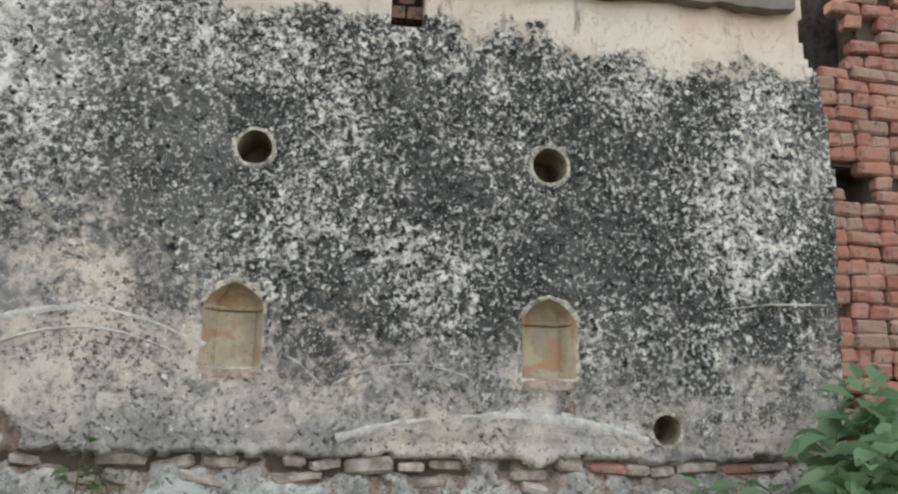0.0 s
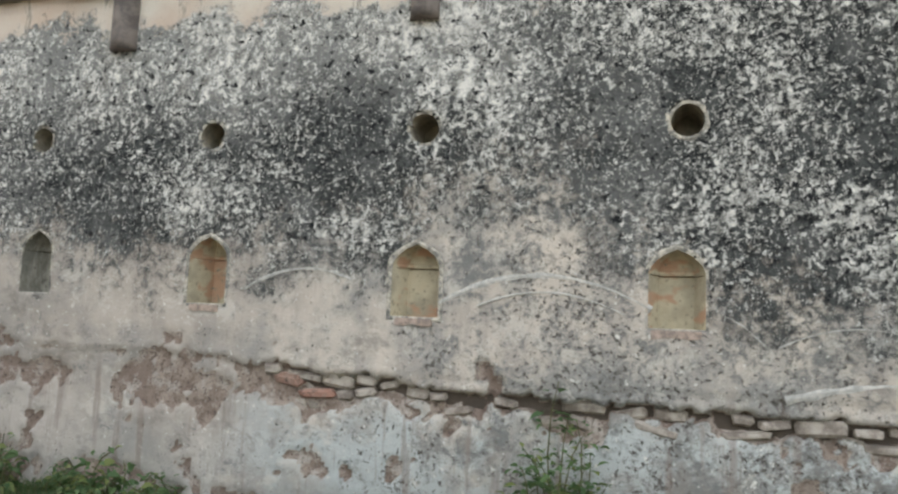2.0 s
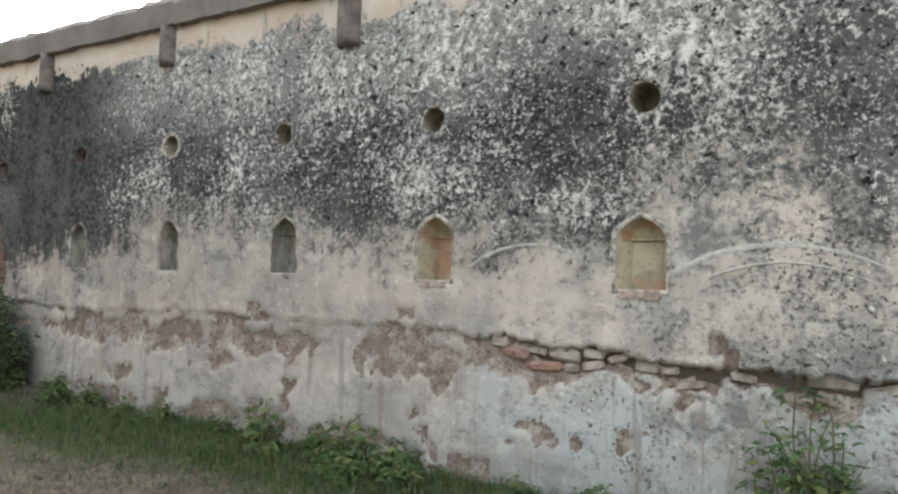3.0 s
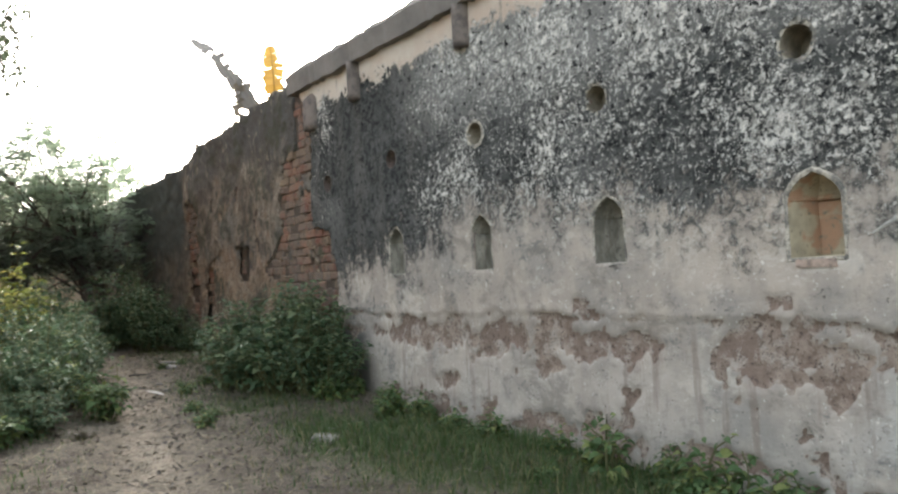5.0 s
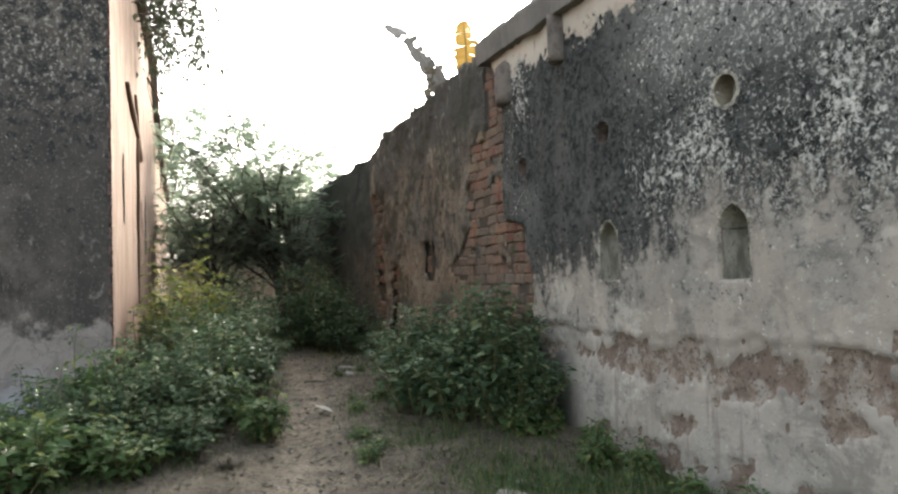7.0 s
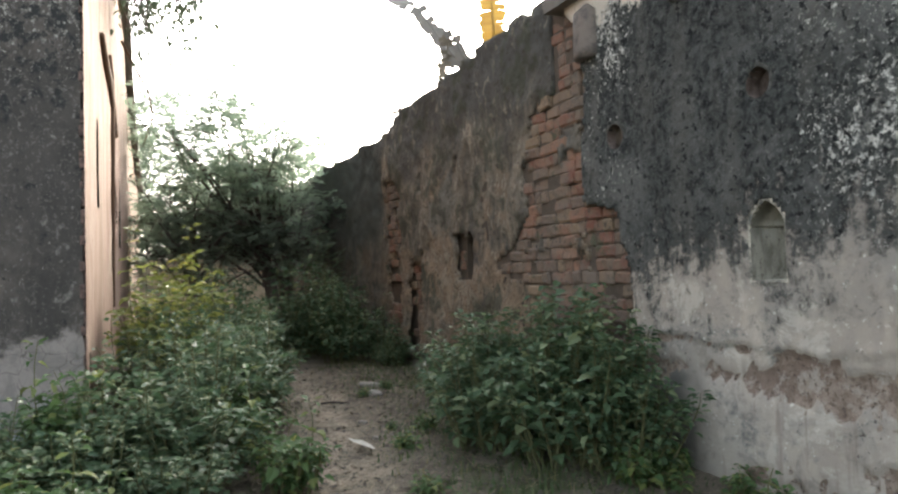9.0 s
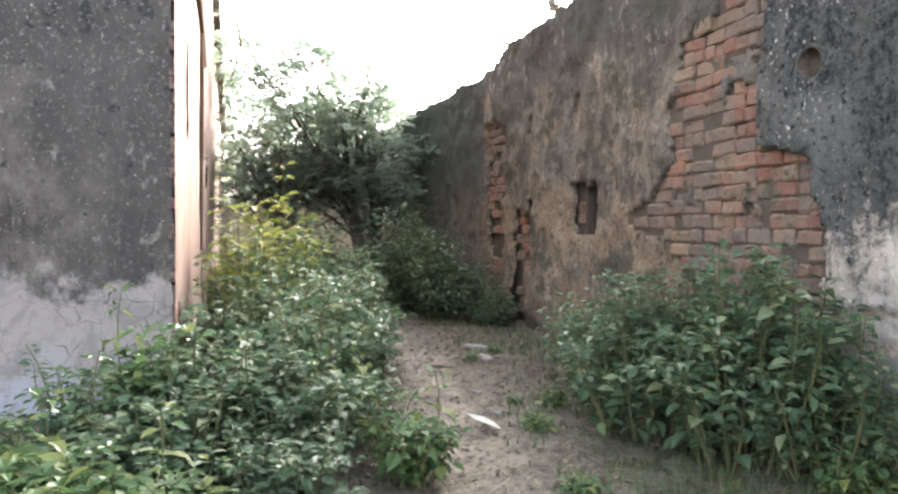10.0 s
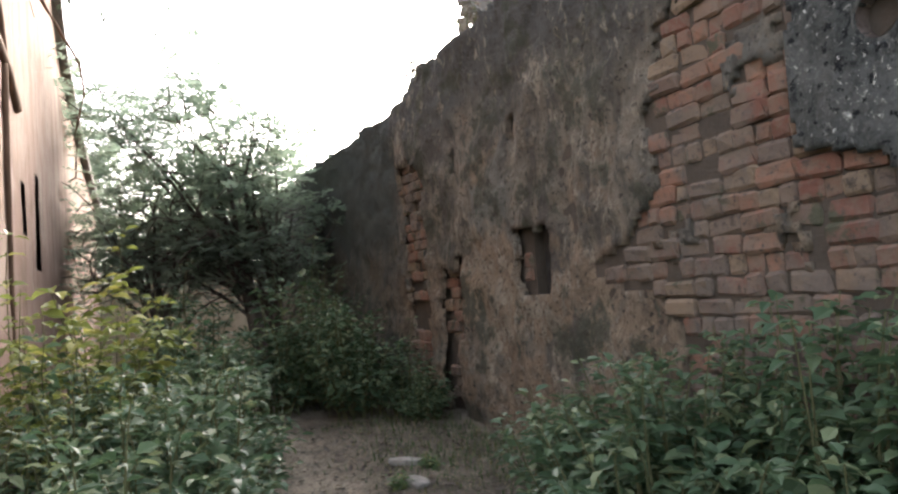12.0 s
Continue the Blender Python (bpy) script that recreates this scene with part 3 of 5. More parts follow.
def niche_outline(wide, off=0.0):
    cx, z0 = 0.0, 0.0
    pts = [(cx - wide / 2 - off, z0 - off), (cx + wide / 2 + off, z0 - off)]
    for i in range(13):
        h = NICHE_SPRING * 0.6 * i / 4 if i < 4 else NICHE_SPRING * 0.6 + (NICHE_TIP - NICHE_SPRING * 0.6) * (i - 4) / 8
        if i:
            pts.append((cx + niche_half(h, wide) + (off if i < 12 else 0), z0 + h + off * (i / 12)))
    for i in range(11, 0, -1):
        h = NICHE_SPRING * 0.6 * i / 4 if i < 4 else NICHE_SPRING * 0.6 + (NICHE_TIP - NICHE_SPRING * 0.6) * (i - 4) / 8
        pts.append((cx - niche_half(h, wide) - off, z0 + h + off * (i / 12)))
    return pts


def in_opening(x, z, grow=0.012):
    for cx, z0, wide in NICHES:
        if abs(x - cx) < wide / 2 + grow and z0 - grow < z < z0 + NICHE_TIP + grow and abs(x - cx) < niche_half(max(0.0, z - z0 - grow), wide) + grow:
            return True
    if 0.37 < x < 0.60 and 3.45 < z < 3.82:
        return True
    return any(math.hypot(x - cx, z - cz) < r + grow for cx, cz, r, _ in HOLES)


def crack_z(x):
    return float(np.interp(x, (-10, -8.2, -6.6, -4.3, -3.1, -2.8, -1.64, 0.33, 2.1, 3.6), (0.98, 0.94, 0.99, 0.95, 0.92, 0.87, 0.80, 0.78, 0.76, 0.80))) + 0.045 * fbm(x * 1.9, 0.0, 2.0) + 0.025 * fbm(x * 7, 0.0, 2.0) + 0.012 * fbm(x * 19, 0.0, 2.0)


def bare_at(x, z):
    """1 where the plaster coat has come off."""
    d = crack_z(x) - z
    rag = 0.16 * fbm(x * 2.4, z * 3.0, 4.0) + 0.11 * fbm(x * 6, z * 5, 4.0) + 0.06 * fbm(x * 15, z * 15, 4.5)
    b = 0.0
    if x > -3.7:
        # rubble showing right under the crack, with tongues that hang lower
        width = 0.16 + 0.13 * fbm(x * 1.25, 5.0) + 0.12 * math.exp(-((x + 3.05) / 0.5) ** 2) + rag
        b = smooth(d, 0.0, 0.012) * smooth(width - d, -0.05, 0.05)
    if x < -3.4:
        # a red band a hand below the crack
        mid = 0.745 + 0.05 * fbm(x * 0.7, 3.0) + 0.03 * smooth(x, -5.0, -3.6)
        half = 0.125 + 0.09 * fbm(x * 0.9, 6.0) - 0.09 * smooth(-x, 7.9, 8.7)
        b = max(b, smooth(half + rag - abs(z - mid), -0.03, 0.04))
        b = max(b, smooth(d, 0.0, 0.01) * smooth(0.03 + 0.5 * rag - d, -0.02, 0.02))
    if -8.9 < x < -3.3:
        mid = 0.03 + 0.07 * fbm(x * 0.8, 8.0) - 0.1 * smooth(x, -4.3, -3.6)
        half = 0.045 + 0.13 * fbm(x * 1.1, 7.0) + 1.1 * (0.16 * fbm(x * 2.1, z * 2.6, 14.0) + 0.1 * fbm(x * 6, z * 6, 14.0))
        b = max(b, smooth(half - abs(z - mid), -0.03, 0.03))
    return max(b, smooth(fbm(x * 2.2, z * 2.2, 20.0) - 0.52, 0.0, 0.03) * smooth(1.15 - z, 0.0, 0.1))


def plaster_left(z):
    """The ragged left end of the plaster."""
    return float(np.interp(z, (-0.5, 0.1, 0.5, 0.9, 1.3, 1.75, 1.95, 2.05, 2.3, 3.0, 3.5, 4.2), (-9.7, -9.7, -9.72, -9.75, -9.74, -9.85, -9.95, -10.38, -10.4, -10.32, -10.4, -10.75))) + 0.05 * fbm(z * 3.3, 1.0, 6.0) + 0.03 * fbm(z * 11, 1.0, 6.0)


def plaster_right(z):
    return float(np.interp(z, (-0.5, 1.0, 1.5, 2.9, 3.4, 3.55, 4.2), (3.35, 3.38, 3.38, 3.42, 3.34, 3.24, 3.24))) + 0.03 * fbm(z * 4, 2.0, 6.0)


def face_y(x, z, b):
    y = FACE + 0.012 * fbm(x * 0.9, z * 0.9, 11.0) + 0.004 * fbm(x * 7, z * 7, 12.0)
    deep = 0.018 * smooth(x, -3.3, -3.0) * smooth(-x, -1.1, -0.9) if z > 0.45 else 0.0
    deep += 0.05 * math.exp(-((crack_z(x) - z - 0.04) / 0.07) ** 2) * smooth(x, -3.6, -2.6)
    y += 0.012 * smooth(x, -3.52, -3.48) * smooth(0.9 - z, 0.0, 0.02)
    y += b * (0.022 + deep)
    over = z - crack_z(x)
    if over > 0:
        y -= 0.006 + (0.02 + 0.022 * smooth(x, -3.6, -2.6)) * math.exp(-over / 0.035) * (0.6 + 0.5 * fbm(x * 9, z * 9, 3.0) + 0.3 * fbm(x * 23, z * 23, 3.0))
    return y


def grid_wall(name, xs, zs, keep, depth, material, label):
    """A relief sheet over x and z, with its edges turned back into the wall."""
    index, verts, bares = {}, [], []

    def vert(i, j):
        if (i, j) not in index:
            x, z = xs[i], zs[j]
            b, y = depth(x, z)
            index[i, j] = len(verts)
            verts.append((x, y, z))
            bares.append(b)
        return index[i, j]

    cells = {(i, j) for i in range(len(xs) - 1) for j in range(len(zs) - 1) if keep((xs[i] + xs[i + 1]) / 2, (zs[j] + zs[j + 1]) / 2)}
    faces = []
    backs = {}

    def back(k):
        if k not in backs:
            x, y, z = verts[k]
            backs[k] = len(verts)
            verts.append((x, y + 0.07, z))
            bares.append(1.0)
        return backs[k]

    for i, j in cells:
        a, b, c, d = vert(i, j), vert(i + 1, j), vert(i + 1, j + 1), vert(i, j + 1)
        faces.append((a, b, c, d))
        for (u, v), nb in (((a, b), (i, j - 1)), ((b, c), (i + 1, j)), ((c, d), (i, j + 1)), ((d, a), (i - 1, j))):
            if nb not in cells:
                faces.append((v, u, back(u), back(v)))
    ob = link_mesh(name, verts, faces, material, smooth=True)
    at = ob.data.attributes.new("bare", "FLOAT", "POINT")
    at.data.foreach_set("value", bares)
    return tagged(ob, label, "wall", kind="structure")


def long_depth(x, z):
    b = bare_at(x, z)
    return b, face_y(x, z, b)


LONG_WALL = grid_wall("wall_north", list(np.arange(-10.9, 3.5, 0.03)), list(np.arange(-0.5, 4.0, 0.03)),
                      lambda x, z: plaster_left(z) < x < plaster_right(z) and not in_opening(x, z), long_depth, LONG,
                      "old plaster wall blackened by lichen, cream and peeling below")


def far_top(x):
    return float(np.interp(x, (-26, -18.9, -16.2, -15.6, -15.3, -13.3, -12.3, -10.8, -10.4), (3.6, 3.66, 3.66, 3.68, 3.82, 3.88, 4.0, 4.05, 4.1))) + 0.04 * fbm(x * 1.7, 3.0) + 0.03 * fbm(x * 6, 3.0)


SLITS = [(-12.9, 1.40, 0.27, 0.56), (-14.42, 2.60, 0.12, 0.24), (-13.3, 2.70, 0.10, 0.22), (-14.42, 1.02, 0.17, 0.78)]


def in_slit(x, z):
    return any(abs(x - sx) < w / 2 and z0 < z < z0 + h - 0.4 * abs(x - sx) for sx, z0, w, h in SLITS)


def brick_zone(x, z):
    """Where the far wall shows its brickwork."""
    if x < -9.9 and z < 3.3 and fbm(x * 1.7, z * 2.1, 55.0) + 0.3 * fbm(x * 7, z * 7, 55.0) > 0.5:
        return False
    if x > -10.9:
        return z < 3.95
    edge = -11.45 + 0.22 * fbm(z * 1.3, 4.0, 1.0) + 0.16 * fbm(z * 5, 4.0, 1.0) - 0.75 * math.exp(-((z - 1.55) / 0.22) ** 2)
    if z > 3.1 + 0.2 * fbm(x * 2, 1.0):
        edge = -10.9
    return x > edge


def pier_zone(x, z):
    return -15.95 + 0.12 * fbm(z * 3, 7.0) < x < -15.25 + 0.12 * fbm(z * 4, 9.0) and z < 2.9 + 0.3 * fbm(x * 3, 1.0)


def torn_strip(x, z):
    """The broken edge beside the tall slit."""
    return -14.95 + 0.06 * fbm(z * 4, 17.0) < x < -14.5 and z < 1.72 + 0.2 * fbm(x * 4, 2.0)


def torn_patch(x, z):
    """Bricks bared beside the short slit."""
    return -13.32 + 0.05 * fbm(z * 6, 27.0) < x < -13.03 and 1.40 + 0.1 * fbm(x * 5, 5.0) < z < 1.95


def far_depth(x, z):
    b = 0.0
    y = 5.05 + 0.06 * fbm(x * 0.8, z * 0.8, 31.0) + 0.045 * fbm(x * 3.5, z * 2.5, 32.0) + 0.014 * fbm(x * 11, z * 8, 33.0)
    if x < -15.9:
        y += 0.10
    return b, y


FAR_WALL = grid_wall("wall_far", list(np.arange(-26.0, -10.3, 0.05)), list(np.arange(-0.4, 4.3, 0.05)),
                     lambda x, z: z < far_top(x) and not brick_zone(x, z) and not in_slit(x, z) and not pier_zone(x, z) and not torn_strip(x, z) and not torn_patch(x, z), far_depth, BROWN,
                     "ruined earth-stained wall with slit niches and fallen plaster")

# the thickness of both walls
core = bmesh.new()
box(-10.4, 6.5, 5.38, 5.9, -0.6, 3.9, core)
box(-26.0, -10.4, 5.30, 5.9, -0.6, 3.52, core)
tagged(part("wall_core", core, MORTAR), "rubble and earth mortar core of the old wall", "wall", kind="structure")
bed = bmesh.new()
box(-12.6, -9.0, 5.072, 5.30, -0.5, 3.86, bed)
box(-16.3, -14.52, 5.19, 5.28, -0.5, 3.4, bed)
box(-13.5, -13.17, 5.17, 5.28, 1.2, 2.1, bed)
tagged(part("wall_bed_west", bed, MORTAR), "dark earth mortar behind exposed bricks", "wall", kind="structure")
bed = bmesh.new()
box(3.15, 6.5, 5.34, 5.38, -0.5, 4.3, bed)
box(3.15, 3.47, 5.12, 5.34, -0.5, 3.48, bed)
box(3.78, 6.5, 5.12, 5.34, -0.5, 4.3, bed)
box(3.47, 3.78, 5.12, 5.34, -0.5, 2.47, bed)
box(3.47, 3.78, 5.12, 5.34, 2.77, 3.48, bed)
tagged(part("wall_bed_east", bed, MORTAR), "dark earth mortar behind exposed bricks", "wall", kind="structure")
bed = bmesh.new()
box(-3.35, 1.2, 5.075, 5.3, 0.4, 0.95, bed)
tagged(part("wall_bed_low", bed, MORTAR), "dark earth mortar behind exposed bricks", "wall", kind="structure")


def ragged_top(name, x0, x1, base, top, y0, y1, material, label, stepx=0.08):
    """A weathered capping: a strip with an uneven upper edge and a sloping back."""
    verts, faces = [], []
    xs = list(np.arange(x0, x1 + 1e-6, stepx))
    for x in xs:
        t = top(x)
        n = 0.035 * fbm(x * 3, 17.0) + 0.02 * fbm(x * 11, 17.0)
        verts += [(x, y0 + n, base + 1.2 * n), (x, y0 + n - 0.01, t - 0.1 + n), (x, y0 + 0.09 + n, t), (x, (y0 + y1) / 2, t + 0.06 + n), (x, y1, t - 0.05), (x, y1, base)]
    for i in range(len(xs) - 1):
        for s in range(6):
            a, b = i * 6 + s, i * 6 + (s + 1) % 6
            faces.append((a, a + 6, b + 6, b))
    faces += [tuple(range(6)), tuple((len(xs) - 1) * 6 + s for s in range(5, -1, -1))]
    return tagged(link_mesh(name, verts, faces, material, smooth=False), label, "coping", kind="structure")


ragged_top("eaves", -10.75, 3.2, 3.80, lambda x: 4.13 + 0.045 * fbm(x * 2, 2.0) + 0.02 * fbm(x * 9, 2.0), 4.90, 5.9, EAVES, "thick dark weathered eaves along the wall top")
ragged_top("coping", -26.0, -15.88, 3.42, lambda x: far_top(x) + 0.05 * fbm(x * 3.1, 8.0), 5.17, 5.9, BROWN, "uneven crumbling top of the old wall")
ragged_top("coping", -15.88, -10.72, 3.42, far_top, 5.10, 5.9, BROWN, "uneven crumbling top of the old wall")


# ---- niches, vents and small fixtures of the long wall ----
def build_niche(cx, z0, wide):
    thing = empty("wall_niche", pose(cx, FACE, z0))
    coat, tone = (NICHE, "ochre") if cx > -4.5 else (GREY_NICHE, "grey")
    # the hollow: splayed jambs, a flat back, and a hood that springs from a small ledge
    verts, faces = [], []
    spring, rise = NICHE_SPRING, NICHE_TIP - NICHE_SPRING
    rows = [(h, 0.0) for h in (0.0, 0.03, 0.1, 0.18, 0.26, spring - 0.012)] + [(spring - 0.010, 0.028), (spring - 0.002, 0.028), (spring, -0.012), (spring + 0.01, -0.012)]
    rows += [(spring + rise * u, 0.0) for u in (0.15, 0.3, 0.45, 0.6, 0.75, 0.87, 0.95, 1.0)]
    across = (-1.0, -0.97, -0.88, -0.76, -0.64, -0.5, -0.25, 0.0, 0.25, 0.5, 0.64, 0.76, 0.88, 0.97, 1.0)
    cols, deepest = len(across), 0.17 if cx > -3 else 0.24
    for h, groove in rows:
        w = max(niche_half(h, wide), 0.004)
        dome = 1.0 if h <= spring else max(0.05, 1 - ((h - spring) / rise) ** 2.4) ** 0.5
        for u in across:
            d = deepest * dome * (min(1.0, (1 - abs(u)) / 0.36) ** 0.8 if cx > -4.5 else math.sqrt(1 - u * u))
            inside = d > 0.03
            verts.append((u * w, d + (groove + 0.007 * fbm(u * 2 + cx, h * 9, 3.0)) * inside, h))
    for r in range(len(rows) - 1):
        for c in range(cols - 1):
            a = r * cols + c
            faces.append((a, a + 1, a + cols + 1, a + cols))
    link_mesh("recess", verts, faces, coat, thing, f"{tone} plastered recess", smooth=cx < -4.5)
    # floor of the niche
    fl = [(-wide / 2, 0.0, 0.004), (wide / 2, 0.0, 0.004), (wide / 2, 0.245, 0.006), (-wide / 2, 0.245, 0.006)]
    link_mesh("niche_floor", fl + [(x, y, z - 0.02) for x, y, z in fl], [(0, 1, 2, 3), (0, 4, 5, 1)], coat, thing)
    # a broken rim
    inner, n = niche_outline(wide), 0
    outer = niche_outline(wide, 0.045 if cx > -4.5 else 0.032)
    verts, faces = [], []
    for (ix, iz), (ox, oz) in zip(inner, outer):
        r = 0.35 * fbm(ox * 9 + cx, oz * 9, 5.0)
        ox, oz = ox + (ox - ix) * r, oz + (oz - iz) * r
        mx, mz = (ix * 0.6 + ox * 0.4), (iz * 0.6 + oz * 0.4)
        verts += [(ix, 0.03, iz), (ix, -0.004, iz), (mx, -0.009, mz), (ox, 0.010, oz)]
    n = len(inner)
    for i in range(n):
        a, b = i * 4, ((i + 1) % n) * 4
        faces += [(a + s, a + s + 1, b + s + 1, b + s) for s in range(3)]
    link_mesh("rim", verts, faces, RIM, thing, "chipped pale plaster rim")
    # crumbled sill
    bm = bmesh.new()
    w = wide * random.uniform(0.7, 0.92)
    box(-w / 2, w / 2, -0.016 if cx > -4.5 else -0.004, 0.02, -0.062 if cx > -4.5 else -0.04, -0.010, bm)
    bmesh.ops.subdivide_edges(bm, edges=bm.edges[:], cuts=3, use_grid_fill=True)
    for v in bm.verts:
        v.co += Vector((fbm(v.co.x * 9 + cx, v.co.z * 9) * 0.012, fbm(v.co.x * 8 + cx, 2.0) * 0.008, fbm(v.co.x * 7 + cx, 4.0) * 0.05 * (v.co.z < -0.03)))
    part("sill", bm, SILLMAT if cx > -4.5 else RIM, thing, "broken plaster sill")
    return tagged(thing, f"small pointed arch niche with {tone} plaster in the wall", "niche", "wall niches")


SOOTRIM = make_plain("blackened_rim_plaster", (0.035, 0.035, 0.032), (0.12, 0.115, 0.10), 18.0)
SILLMAT = make_plain("broken_sill_plaster", (0.44, 0.33, 0.26), (0.24, 0.19, 0.155), 22.0)
for cx, z0, wide in NICHES:
    build_niche(cx, z0, wide)


def build_vent(cx, cz, r, deep):
    thing = empty("vent_hole", pose(cx, FACE, cz))
    sides, verts, faces = 20, [], []
    rad = [r * (1 + 0.07 * fbm(math.cos(t) + cx, math.sin(t), 1.0)) for t in np.linspace(0, 2 * math.pi, sides, endpoint=False)]
    for d, k in ((-0.008, 1.0), (deep * 0.5, 0.97), (deep, 0.93)):
        verts += [(rad[s] * k * math.cos(2 * math.pi * s / sides), d, rad[s] * k * math.sin(2 * math.pi * s / sides)) for s in range(sides)]
    for i in range(2):
        faces += [(i * sides + s, i * sides + (s + 1) % sides, (i + 1) * sides + (s + 1) % sides, (i + 1) * sides + s) for s in range(sides)]
    faces.append(tuple(2 * sides + s for s in range(sides)))
    link_mesh("pipe", verts, faces, VENT if cx > -8 else BROWN_CLAY, thing, "sooty clay lining", smooth=False)
    verts, faces = [], []
    for s in range(sides):
        t = 2 * math.pi * s / sides
        out = r + 0.045 + 0.075 * fbm(2 * math.cos(t) + cx, 2 * math.sin(t), 6.0)
        for q, d in ((rad[s], -0.003), (rad[s] + 0.02, -0.007), (out, 0.010)):
            verts.append((q * math.cos(t), d, q * math.sin(t)))
    for s in range(sides):
        a, b = s * 3, ((s + 1) % sides) * 3
        faces += [(a, a + 1, b + 1, b), (a + 1, a + 2, b + 2, b + 1)]
    link_mesh("collar", verts, faces, RIM if cx > -8 else SOOTRIM, thing, "ragged plaster collar")
    return tagged(thing, "round vent hole with ragged pale plaster edge", "vent", "round vents")


def build_notch():
    thing = empty("putlog_hole", pose(0.485, FACE, 3.45))
    v = [(-0.13, -0.006, -0.015), (0.13, -0.006, -0.015), (0.13, -0.006, 0.38), (-0.13, -0.006, 0.38), (-0.11, 0.2, 0.01), (0.11, 0.2, 0.01), (0.11, 0.2, 0.38), (-0.11, 0.2, 0.38)]
    link_mesh("lining", v, [(0, 1, 5, 4), (1, 2, 6, 5), (3, 0, 4, 7), (4, 5, 6, 7)], MORTAR, thing)
    for i, (x, z) in enumerate(((-0.06, 0.12), (0.06, 0.12), (0.0, 0.225))):
        b = link_mesh("brick", [(x - 0.055, 0.09, z), (x + 0.05, 0.085, z), (x + 0.052, 0.19, z), (x - 0.055, 0.19, z), (x - 0.05, 0.095, z + 0.085), (x + 0.05, 0.09, z + 0.09), (x + 0.05, 0.19, z + 0.09), (x - 0.05, 0.19, z + 0.085)],
                      [(0, 1, 5, 4), (1, 2, 6, 5), (3, 0, 4, 7), (4, 5, 6, 7), (0, 3, 2, 1)], BRICK, thing)
    return tagged(thing, "small square hole with loose bricks under the eaves", "hole")


build_notch()
BROWN_CLAY = make_plain("stained_clay", (0.075, 0.055, 0.045), (0.15, 0.115, 0.095), 12.0)
VENT = make_plain("vent_clay", (0.16, 0.14, 0.105), (0.30, 0.26, 0.19), 9.0)
for h in HOLES:
    build_vent(*h)


def build_ridge(points, width):
    """A raised pale scar of mortar that follows a line on the wall."""
    pts = [Vector((x, FACE - 0.004, z)) for x, z in points]
    verts, faces = [], []
    for i, p in enumerate(pts):
        d = (pts[min(i + 1, len(pts) - 1)] - pts[max(i - 1, 0)]).normalized()
        nrm = Vector((-d.z, 0, d.x))
        w = width * (0.55 + 0.45 * math.sin(math.pi * (i + 0.5) / len(pts))) * (1 + 0.5 * fbm(p.x * 8, p.z * 8))
        verts += [p + nrm * w + Vector((0, 0.012, 0)), p + Vector((0, -0.012, 0)), p - nrm * w + Vector((0, 0.012, 0))]
    for i in range(len(pts) - 1):
        a = i * 3
        faces += [(a, a + 1, a + 4, a + 3), (a + 1, a + 2, a + 5, a + 4)]
    return tagged(link_mesh("mortar_scar", verts, faces, RIDGE, smooth=True), "pale raised mortar scar on the stained plaster", "scar", "mortar scars")


def arc(x0, x1, z_end, rise, n=22, a=0.0, b=1.0):
    return [(x0 + (x1 - x0) * u, z_end + rise * (1 - (2 * u - 1) ** 2)) for u in np.linspace(a, b, n)]


build_ridge(arc(-2.0, -0.62, 1.39, 0.20, a=0.0, b=1.0), 0.038)
build_ridge(arc(-1.85, -0.72, 1.32, 0.16, a=0.1, b=0.95), 0.016)
build_ridge([(-0.28, 1.42), (-0.2, 1.38), (-0.08, 1.31), (0.04, 1.2)], 0.024)
build_ridge(arc(-3.55, -2.42, 1.40, 0.20, a=0.05, b=0.8), 0.026)
build_ridge(arc(0.15, 2.05, 0.89, 0.14), 0.05)
build_ridge(arc(0.0, 1.15, 1.12, 0.2, a=0.1, b=0.8), 0.022)
build_ridge([(2.6, 1.72), (2.9, 1.76), (3.3, 1.77)], 0.016)


def build_bracket(x, z0, z1, width, free):
    """A stubby round-topped post below the eaves."""
    bm = bmesh.new()
    seg, rows = 10, 7
    ring = []
    for r in range(rows):
        u = r / (rows - 1)
        z = z0 + (z1 - z0) * u
        k = 1.0 if u < 0.75 or not free else math.sqrt(max(0.0, 1 - ((u - 0.75) / 0.26) ** 2))
        ring.append([bm.verts.new((x + math.cos(t) * width / 2 * k * (1 + 0.06 * fbm(z * 6, t)), FACE + 0.02 - math.sin(t) * 0.13 * k, z)) for t in np.linspace(0, math.pi, seg)])
    for r in range(rows - 1):
        for s in range(seg - 1):
            bm.faces.new((ring[r][s], ring[r][s + 1], ring[r + 1][s + 1], ring[r + 1][s]))
    bm.faces.new(ring[0])
    bm.faces.new(list(reversed(ring[-1])))
    bmesh.ops.recalc_face_normals(bm, faces=bm.faces)
    return tagged(part("eaves_post", bm, POST, smooth=True), "stubby dark weathered half-round post under the eaves", "post", "posts under the eaves")


POST = make_plain("post_plaster", (0.10, 0.085, 0.075), (0.20, 0.165, 0.14), 8.0)
build_bracket(-4.72, 3.30, 3.82, 0.24, False)
build_bracket(-7.02, 3.42, 3.82, 0.20, False)
build_bracket(-9.08, 3.38, 3.82, 0.20, False)
build_bracket(-10.24, 3.25, 3.72, 0.30, True)
